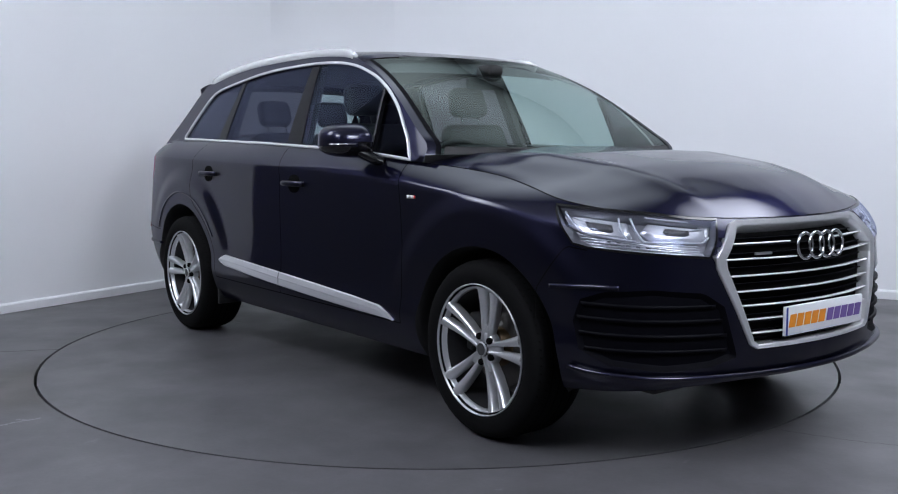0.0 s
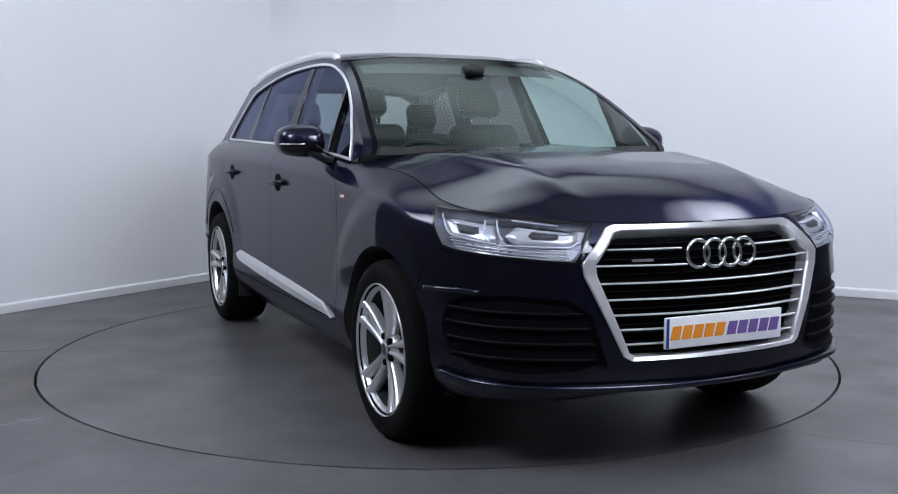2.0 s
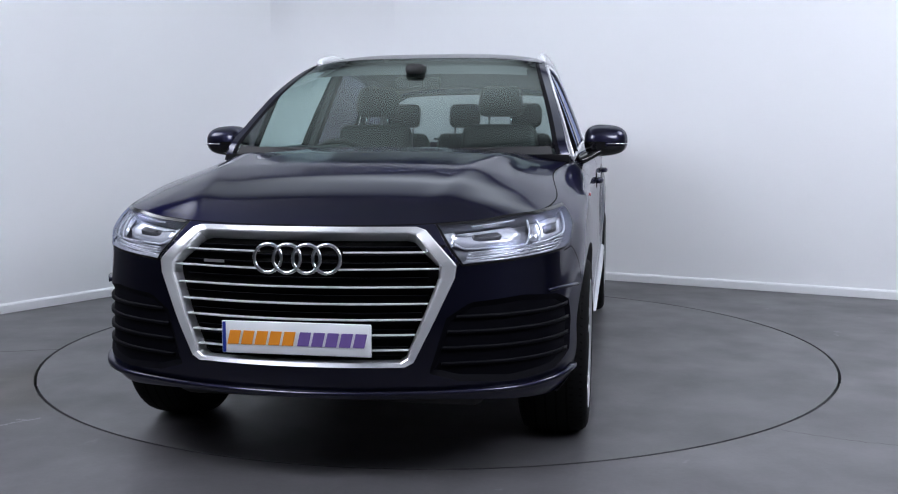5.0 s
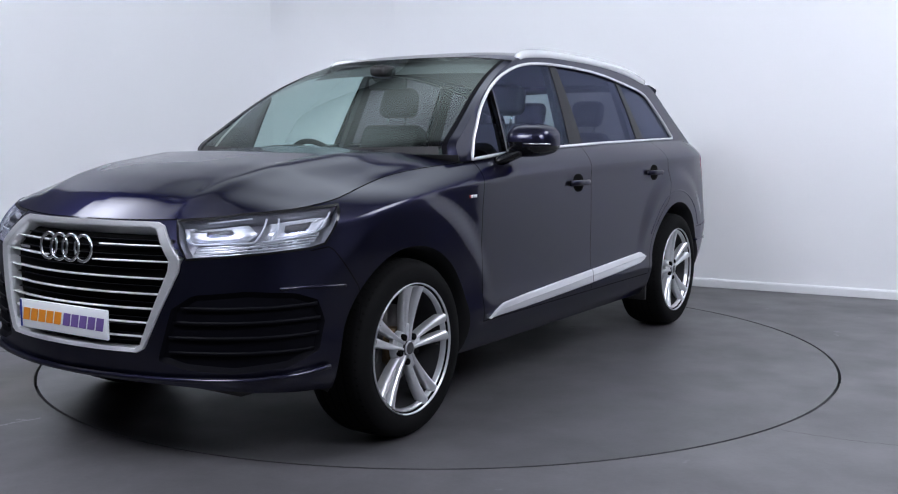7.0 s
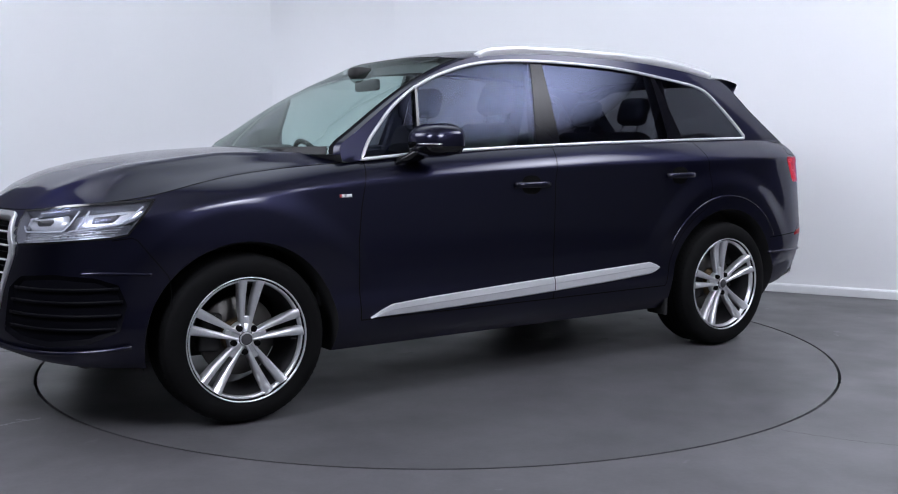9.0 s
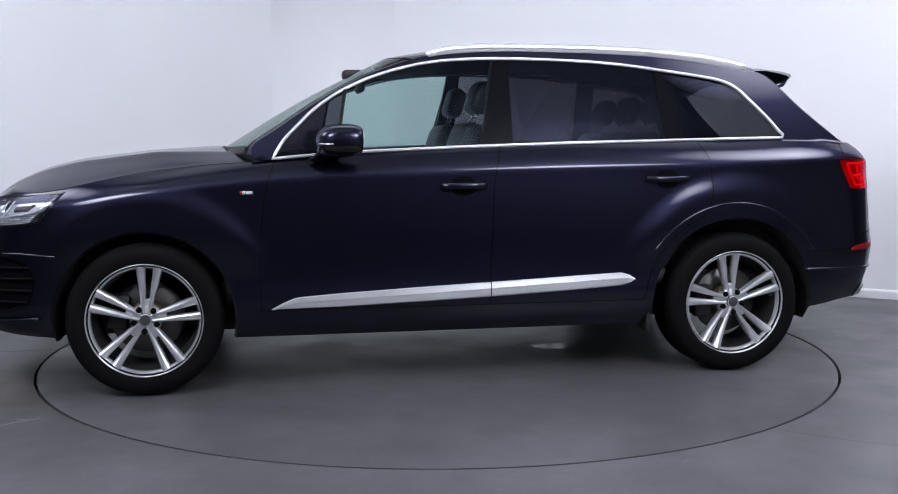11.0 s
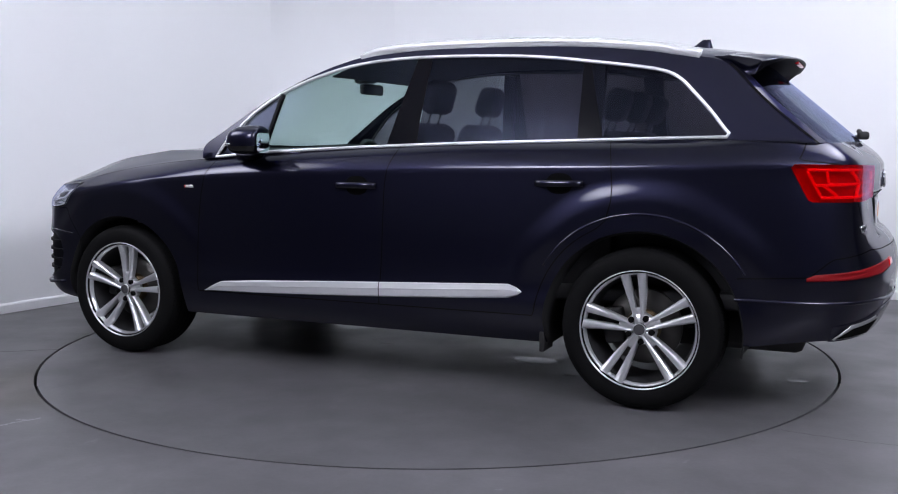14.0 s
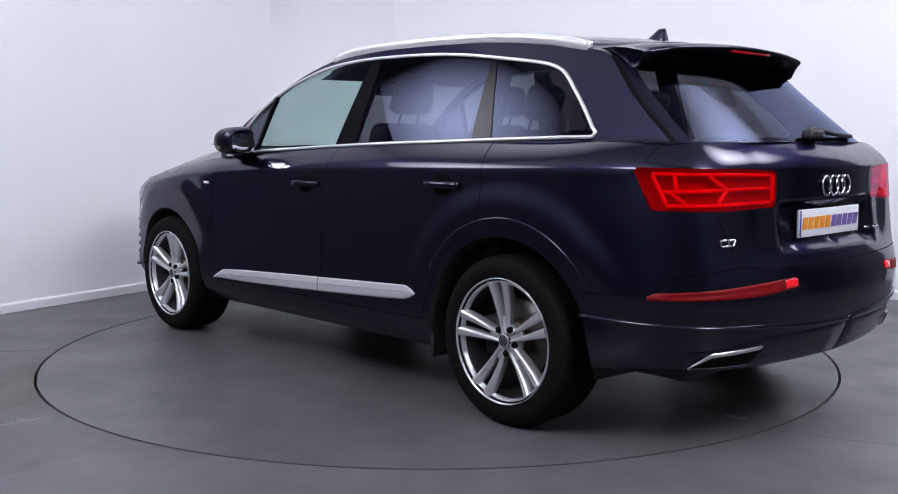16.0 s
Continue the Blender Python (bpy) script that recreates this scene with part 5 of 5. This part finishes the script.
for t in ts:
    for j, (x, z) in enumerate(SEC):
        drop = 0.030 * t * t + 0.045 * max(0, abs(t) - 0.8)
        fin = -0.04 * max(0, abs(t) - 0.86) / 0.14 if j in (5, 6, 7) else 0
        sp_v.append((x + 0.085 * t * t + (0.05 * max(0, abs(t) - 0.85) / 0.15 if j in (2, 3, 4, 5) else 0), 0.63 * t, z - drop + fin))
m = len(SEC)
sp_f = [(i * m + j, i * m + (j + 1) % m, (i + 1) * m + (j + 1) % m, (i + 1) * m + j) for i in range(36) for j in range(m)] + [tuple(range(m)), tuple(36 * m + j for j in reversed(range(m)))]
sp_me = mesh_of("roof_spoiler", sp_v, sp_f, M_PAINT)
sp_me.materials.append(M_INTAKE)
for k, pg in enumerate(sp_me.polygons):
    if k < 36 * m and k % m in (4, 5, 6, 7):
        pg.material_index = 1
spoiler = part("roof_spoiler", sp_me, car, "navy roof spoiler with a black underside")
part("high_brake_light", mesh_of("high_brake_light", *block(-1.995, -1.975, -0.16, 0.16, 1.592, 1.604, 0.003), M_REDDARK), spoiler, "dark red brake light strip")
wp = np.array([(-2.305, 0.03, 1.228), (-2.28, 0.01, 1.262), (-2.275, -0.06, 1.262), (-2.275, -0.22, 1.245), (-2.25, -0.43, 1.236)])
part("rear_wiper", mesh_of("rear_wiper", *join(sweep(spline(wp, 20), circle(0.012, 8, 0.010)), block(-2.325, -2.27, -0.04, 0.075, 1.222, 1.262, 0.012)), M_MATT), car, "black rear wiper")
for y0, y1 in ((-0.62, 0.02), (0.05, 0.68)):
    p = [(1.262 - 0.22 * (y / 0.80) ** 2, y, 1.176 + 0.012 * (y / 0.8) ** 2) for y in np.linspace(y0, y1, 16)]
    part("front_wiper", mesh_of("front_wiper", *sweep(p, circle(0.007, 6, 0.010)), M_MATT), car, "black wiper parked below the windscreen")

# ---- door mirrors ----


def superball(c, r, e1=0.7, e2=0.75, n=28, m=16):
    v = []
    pw = lambda a, e: math.copysign(abs(a) ** e, a)
    for i in range(n):
        a = 2 * math.pi * i / n
        for j in range(m + 1):
            b = -math.pi / 2 + math.pi * j / m
            v.append((c[0] + r[0] * pw(math.cos(b), e1) * pw(math.cos(a), e2), c[1] + r[1] * pw(math.cos(b), e1) * pw(math.sin(a), e2), c[2] + r[2] * pw(math.sin(b), e1)))
    return v, grid_faces(n, m + 1, True)


for sgn in (1, -1):
    v, f = superball((0.645, 1.008, 1.214), (0.112, 0.108, 0.090), 0.72, 0.62)
    v = np.array(v)
    k = (v[:, 1] - 0.90) / 0.216
    v[:, 2] = 1.214 + (v[:, 2] - 1.214) * np.where(v[:, 2] < 1.214, 0.92 - 0.22 * k, 1.02 - 0.14 * k)
    v[:, 0] = np.maximum(v[:, 0], 0.560) - 0.035 * (k - 0.5)
    v[:, 0] -= 0.25 * np.maximum(0, v[:, 2] - 1.24)
    v, f = (v, f) if sgn > 0 else flip(v, f)
    v = np.array(v)
    low = [q for q in f if np.mean([v[i][2] for i in q]) < 1.203]
    cap = [q for q in f if np.mean([v[i][2] for i in q]) >= 1.203]

    def used(faces):
        ids = sorted({i for q in faces for i in q})
        back = {i: k for k, i in enumerate(ids)}
        return v[ids], [tuple(back[i] for i in q) for q in faces]

    mirror = part("door_mirror", mesh_of("door_mirror", *used(cap), M_PAINT), car, "navy door mirror on a black foot")
    part("mirror_base", mesh_of("mirror_base", *used(low), M_BLACK), mirror, "black lower mirror shell")
    foot = spline([(0.735, 0.862, 1.116), (0.725, 0.885, 1.128), (0.700, 0.925, 1.150), (0.675, 0.975, 1.174)], 12) * (1, sgn, 1)
    part("mirror_foot", mesh_of("mirror_foot", *sweep(foot, circle(0.072, 16, 0.026)), M_BLACK), mirror, "black mirror foot")
    g = [(0.5555 - 0.03 * (0.5 * math.cos(a)), (1.005 + 0.080 * math.copysign(abs(math.cos(a)) ** 0.6, math.cos(a))) * sgn, 1.212 + 0.058 * math.copysign(abs(math.sin(a)) ** 0.7, math.sin(a))) for a in np.linspace(0, 2 * math.pi, 28, endpoint=False)]
    part("mirror_glass", mesh_of("mirror_glass", g, [tuple(range(28))], M_MIRROR, False), mirror, "mirror glass")
    ind = [(0.640 + 0.112 * math.copysign(abs(math.cos(a)) ** 0.62, math.cos(a)), (1.008 + 0.108 * math.copysign(abs(math.sin(a)) ** 0.62, math.sin(a))) * sgn, 1.203) for a in np.linspace(-0.2, 1.35, 14)]
    part("side_indicator", mesh_of("side_indicator", *sweep(ind, circle(0.004, 6)), M_CHROME), mirror, "thin silver indicator strip")

# ---- wheels ----


def spoke(side, ang):
    """One of a pair of spokes, with a ridge along its back."""
    rows = []
    for r, w, yf, d in ((0.030, 0.0085, -0.034, 0.03), (0.075, 0.0105, -0.037, 0.036), (0.13, 0.0140, -0.033, 0.040), (0.19, 0.0180, -0.025, 0.040), (0.235, 0.0208, -0.015, 0.038), (0.256, 0.0225, -0.008, 0.04)):
        off = side * (0.0095 + 0.0315 * (r / 0.26))
        rows.append([(off - w, r, yf - d), (off - w, r, yf - 0.010), (off - w * 0.62, r, yf), (off + side * w * 0.25, r, yf + 0.003), (off + w * 0.62, r, yf), (off + w, r, yf - 0.010), (off + w, r, yf - d)])
    v = []
    ca, sa = math.cos(ang), math.sin(ang)
    for row in rows:
        for o, r, y in row:
            v.append((r * ca - o * sa, y, r * sa + o * ca))
    f = grid_faces(len(rows), 7)
    return v, [tuple(reversed(q)) for q in f]


TYRE = [(0.258, -0.022), (0.268, -0.010), (0.285, -0.002), (0.310, 0.001), (0.332, -0.002), (0.349, -0.010), (0.360, -0.024), (0.3665, -0.045), (0.369, -0.075), (0.3695, -0.140), (0.369, -0.205), (0.3665, -0.235), (0.355, -0.262), (0.32, -0.276), (0.28, -0.270), (0.255, -0.255)]
RIM = [(0.262, -0.030), (0.2725, -0.012), (0.2725, -0.004), (0.2685, -0.001), (0.2665, -0.012), (0.2600, -0.020), (0.2560, -0.016), (0.2525, -0.018), (0.2480, -0.045), (0.246, -0.052)]
wheel_0 = tagged(new("wheel"), "silver five twin-spoke alloy wheel with a black tyre", "")
wheel_0.parent = car
tyre = part("tyre", mesh_of("tyre", *lathe(TYRE, 72), M_TYRE), wheel_0, "black tyre")
# Tread grooves and cuts are black bands laid on the rubber, as painted shade.
for k in range(4):
    y = -0.075 - k * 0.042
    part("tread_shade_ring", mesh_of("tread_shade_ring", *lathe([(0.3702, y), (0.3704, y - 0.004), (0.3702, y - 0.008)], 72), M_GAP), tyre)
gv_, gf_ = [], []
for k in range(72):
    a = 2 * math.pi * k / 72
    for y0, y1, da in ((-0.020, -0.070, 0.03), (-0.215, -0.258, -0.03)):
        b = len(gv_)
        r0, r1 = (0.3595, 0.3705) if y0 > -0.1 else (0.3705, 0.3585)
        for r, y, aa in ((r0, y0, a), (r0, y0, a + 0.018), (r1, y1, a + da + 0.018), (r1, y1, a + da)):
            gv_.append((r * math.cos(aa), y, r * math.sin(aa)))
        gf_.append((b, b + 1, b + 2, b + 3))
tagged(part("tread_pattern", mesh_of("tread_pattern", gv_, gf_, M_GAP, False), tyre), kind="stuff")
part("barrel", mesh_of("barrel", *lathe([(0.247, -0.040), (0.240, -0.070), (0.232, -0.13), (0.232, -0.245)], 60), M_BARREL), wheel_0, "dark wheel barrel")
rim = part("rim", mesh_of("rim", *lathe(RIM, 72), M_ALLOY), wheel_0, "silver alloy rim")
for k in range(5):
    ang = math.pi / 2 + 2 * math.pi * k / 5
    for side in (1, -1):
        part("spoke", mesh_of("spoke", *spoke(side, ang), M_ALLOY), rim)
    part("spoke_web", mesh_of("spoke_web", *turned(block(-0.016, 0.016, -0.066, -0.042, 0.03, 0.100, 0.006), Matrix.Rotation(-(ang - math.pi / 2), 4, "Y")), M_ALLOY), rim)
    # Proud black discs paint the shade inside the bolt holes.
    ab = ang + math.pi / 5
    bc = Matrix.Translation((0.056 * math.cos(ab), 0, 0.056 * math.sin(ab)))
    part("bolt_hole_shade", mesh_of("bolt_hole_shade", *turned(lathe([(0.0, -0.0262), (0.0115, -0.0262), (0.0135, -0.028), (0.0145, -0.045)], 12), bc), M_GAP), rim, "black disc for the shade in a bolt hole")
part("hub", mesh_of("hub", *lathe([(0.0, -0.040), (0.066, -0.040), (0.072, -0.046), (0.076, -0.075)], 40), M_ALLOY), rim)
cap = part("hub_cap", mesh_of("hub_cap", *lathe([(0.0, -0.024), (0.024, -0.0245), (0.029, -0.027), (0.031, -0.045)], 32), M_CAP), rim, "grey hub cap")
part("cap_ring", mesh_of("cap_ring", *lathe([(0.0255, -0.0235), (0.0275, -0.0225), (0.0295, -0.0245), (0.0300, -0.030)], 32), M_ALU), cap, "thin silver ring")
part("brake_disc", mesh_of("brake_disc", *lathe([(0.08, -0.128), (0.172, -0.128), (0.174, -0.132), (0.174, -0.150), (0.08, -0.150)], 48), M_DISCBRAKE), wheel_0, "worn steel brake disc")
part("disc_hat", mesh_of("disc_hat", *lathe([(0.0, -0.085), (0.075, -0.085), (0.082, -0.092), (0.082, -0.15)], 32), M_BRASS), wheel_0, "rusty brake disc hat")
part("brake_caliper", mesh_of("brake_caliper", *block(0.085, 0.185, -0.165, -0.095, -0.07, 0.10, 0.015), M_MATT), wheel_0, "black brake caliper")
part("valve", mesh_of("valve", *block(-0.243, -0.215, -0.052, -0.044, -0.004, 0.004, 0.002), M_MATT), rim)
WH = 0.3695
SPOTS = [(AXLE_F, 0.968, -6, 1), (AXLE_R, 0.984, 7, 1), (AXLE_F, -0.968, -10, -1), (AXLE_R, -0.984, 12, -1)]
for k, (x, y, deg, sgn) in enumerate(SPOTS):
    m = pose(x, y, WH, 0, deg, 0) if sgn > 0 else pose(x, y, WH, 0, deg, 180)
    if k == 0:
        wheel_0.matrix_basis = m
    else:
        copy_thing(wheel_0, m)

# ---- cabin ----
part("cabin_floor", mesh_of("cabin_floor", *block(-2.2, 1.2, -0.84, 0.84, 0.46, 0.54, 0.02), M_TRIM), car)
part("engine_bulkhead", mesh_of("engine_bulkhead", *block(1.16, 1.22, -0.78, 0.78, 0.40, 1.05, 0.02), M_TRIM), car)
part("engine_bay", mesh_of("engine_bay", *block(1.25, 2.28, -0.50, 0.50, 0.40, 0.86, 0.05), M_STEEL), car)
dash_v = []
for t in np.linspace(-1, 1, 31):
    y = 0.80 * t
    fwd = -0.20 * t * t
    hump = 0.035 * math.exp(-((y + 0.37) / 0.17) ** 2)
    dash_v += [(1.22 + fwd, y, 1.10), (1.12 + fwd, y, 1.165), (0.95 + fwd * 0.6, y, 1.180 + hump * 0.5), (0.80 + fwd * 0.3, y, 1.165 + hump), (0.74 + fwd * 0.2, y, 1.12 + hump * 0.6), (0.72 + fwd * 0.2, y, 0.95), (0.80, y, 0.62)]
part("dashboard", mesh_of("dashboard", dash_v, grid_faces(31, 7), M_TRIM), car, "black dashboard")
sw = np.array((0.62, -0.37, 1.05))
axis_up = np.array((0.42, 0, 0.91))
v, f = torus(sw, (0, 1, 0), axis_up, 0.185, 0.016, 40, 8)
part("steering_wheel", mesh_of("steering_wheel", *join((v, f), turned(block(-0.03, 0.03, -0.17, 0.17, -0.03, 0.03, 0.012), Matrix.Translation(sw) @ Matrix.Rotation(-0.43, 4, "Y")), turned(block(-0.05, 0.03, -0.07, 0.07, -0.08, 0.06, 0.02), Matrix.Translation(sw) @ Matrix.Rotation(-0.43, 4, "Y"))), M_LEATHER), car, "black leather steering wheel")
head_e, head_m = roof_edge * (1, 0.95, 1) - (0, 0, 0.035), roof_mid - (0, 0, 0.04)
part("headlining", mesh_of("headlining", *across(head_e, head_m, np.linspace(-1, 1, 21), 3.2), M_HEADLINE), car, "grey headlining")
for sgn in (1, -1):
    v, f = block(-1.25, 1.0, 0.775, 0.815, 0.50, 1.125, 0.015)
    v = np.array(v)
    v[:, 2] += np.where(v[:, 2] > 0.9, 0.035 * (0.5 - v[:, 0]) * 0.9, 0)
    part("door_lining", mesh_of("door_lining", v * (1, sgn, 1), f, M_TRIM), car, "black door lining")
    v, f = block(-1.98, -1.2, 0.70, 0.76, 0.50, 1.19, 0.02)
    part("boot_lining", mesh_of("boot_lining", np.array(v) * (1, sgn, 1), f, M_TRIM), car, "black boot side lining")
    # inner faces of the pillars
    for line in ((B_F[0], B_F[1], 0.075), (C_F[0], C_F[1], 0.11)):
        a, b, w = np.array(line[0]), np.array(line[1]), line[2]
        q = np.array([(a[0] - w / 2, pane_y(*a) - 0.035, a[1] - 0.08), (b[0] - w / 2 + 0.01, pane_y(*b) - 0.035, b[1])])
        part("pillar_lining", mesh_of("pillar_lining", *sweep(q * (1, sgn, 1), boxed(0.035, w), False, (1, 0, 0)), M_TRIM, False), car)


def seat(x, y, w, parent, scale=1.0, rest=True, lean_deg=20):
    """A car seat on its runners, with a headrest on two steel posts."""
    base = part("seat", mesh_of("seat", *block(x - 0.10, x + 0.46, y - w / 2, y + w / 2, 0.60, 0.80, 0.05, 3), M_LEATHER), parent, "black leather seat")
    m = Matrix.Translation((x - 0.06, y, 0.74)) @ Matrix.Rotation(radians(-lean_deg), 4, "Y")
    bv, bf = block(-0.07, 0.07, -w / 2, w / 2, 0.0, 0.60 * scale, 0.055, 3)
    bv = np.array(bv)
    bv[:, 1] *= 1 - 0.18 * np.clip((bv[:, 2] - 0.3) / 0.3, 0, 1)
    part("backrest", mesh_of("backrest", *turned((bv, bf), m), M_LEATHER), base)
    if rest:
        hw = 0.135 if w > 0.45 else 0.11
        hv, hf = block(-0.045, 0.055, -hw, hw, 0.655 * scale, 0.84 * scale, 0.045, 3)
        hv = np.array(hv)
        hv[:, 1] *= 1 - 0.15 * np.clip((hv[:, 2] - 0.75) / 0.1, 0, 1)
        part("headrest", mesh_of("headrest", *turned((hv, hf), m), M_LEATHER), base, "black headrest")
        for s in (1, -1):
            part("headrest_post", mesh_of("headrest_post", *turned(join(sweep([(0.0, s * 0.065, 0.58 * scale), (0.0, s * 0.065, 0.70 * scale)], circle(0.006, 8), False, (0, 1, 0))), m), M_CHROME), base, "bright steel post")


for y in (0.375, -0.375):
    seat(0.12, y, 0.52, car, 1.0, True, 18)
for y in (0.43, 0.0, -0.43):
    seat(-0.88, y, 0.42, car, 0.93, True, 20)
part("centre_console", mesh_of("centre_console", *block(0.0, 0.78, -0.11, 0.11, 0.52, 0.86, 0.04), M_TRIM), car)
part("boot_floor", mesh_of("boot_floor", *block(-2.15, -1.25, -0.70, 0.70, 0.54, 0.86, 0.03), M_TRIM), car)
part("interior_mirror", mesh_of("interior_mirror", *join(block(0.44, 0.475, -0.125, 0.125, 1.495, 1.560, 0.015, 3), block(0.44, 0.56, -0.05, 0.05, 1.565, 1.625, 0.02)), M_MATT), car, "black interior mirror with its sensor housing")
v, f = across(ws_edge[-4:] + (-0.03, 0, -0.03), ws_mid[-4:] + (-0.03, 0, -0.03), np.linspace(-0.85, 0.85, 21), 3.2, 3.4)
part("sun_visor", mesh_of("sun_visor", v, f, M_HEADLINE), car, "grey sun visors")

# Heading of the car, in degrees, at each half second.
TURN = [(0.0, -53.06), (0.5, -53.78), (1.0, -56.02), (1.5, -59.77), (2.0, -65.37), (2.5, -71.13), (3.0, -77.15), (3.5, -82.88), (4.0, -88.87), (4.5, -94.58), (5.0, -100.51), (5.5, -106.35), (6.0, -112.19), (6.5, -118.03), (7.0, -123.88), (7.5, -129.6), (8.0, -135.49), (8.5, -141.19), (9.0, -147.12), (9.5, -153.14), (10.0, -158.85), (10.5, -164.55), (11.0, -170.26), (11.5, -176.26), (12.0, -182.13), (12.5, -187.76), (13.0, -193.5), (13.5, -199.03), (14.0, -204.66), (14.5, -210.17), (15.0, -216.02), (15.5, -221.55), (16.0, -227.45)]


def motions():
    """The turntable turns once it has gathered speed, and carries the car."""
    offset = -0.028
    rows_t, rows_c = [], []
    for t, deg in TURN:
        a = radians(deg)
        rows_t.append((t, pose(0, 0, 0, 0, 0, deg)))
        rows_c.append((t, pose(-offset * math.sin(a), offset * math.cos(a), 0, 0, 0, deg)))
    walk(turntable, rows_t)
    walk(car, rows_c)


motions()
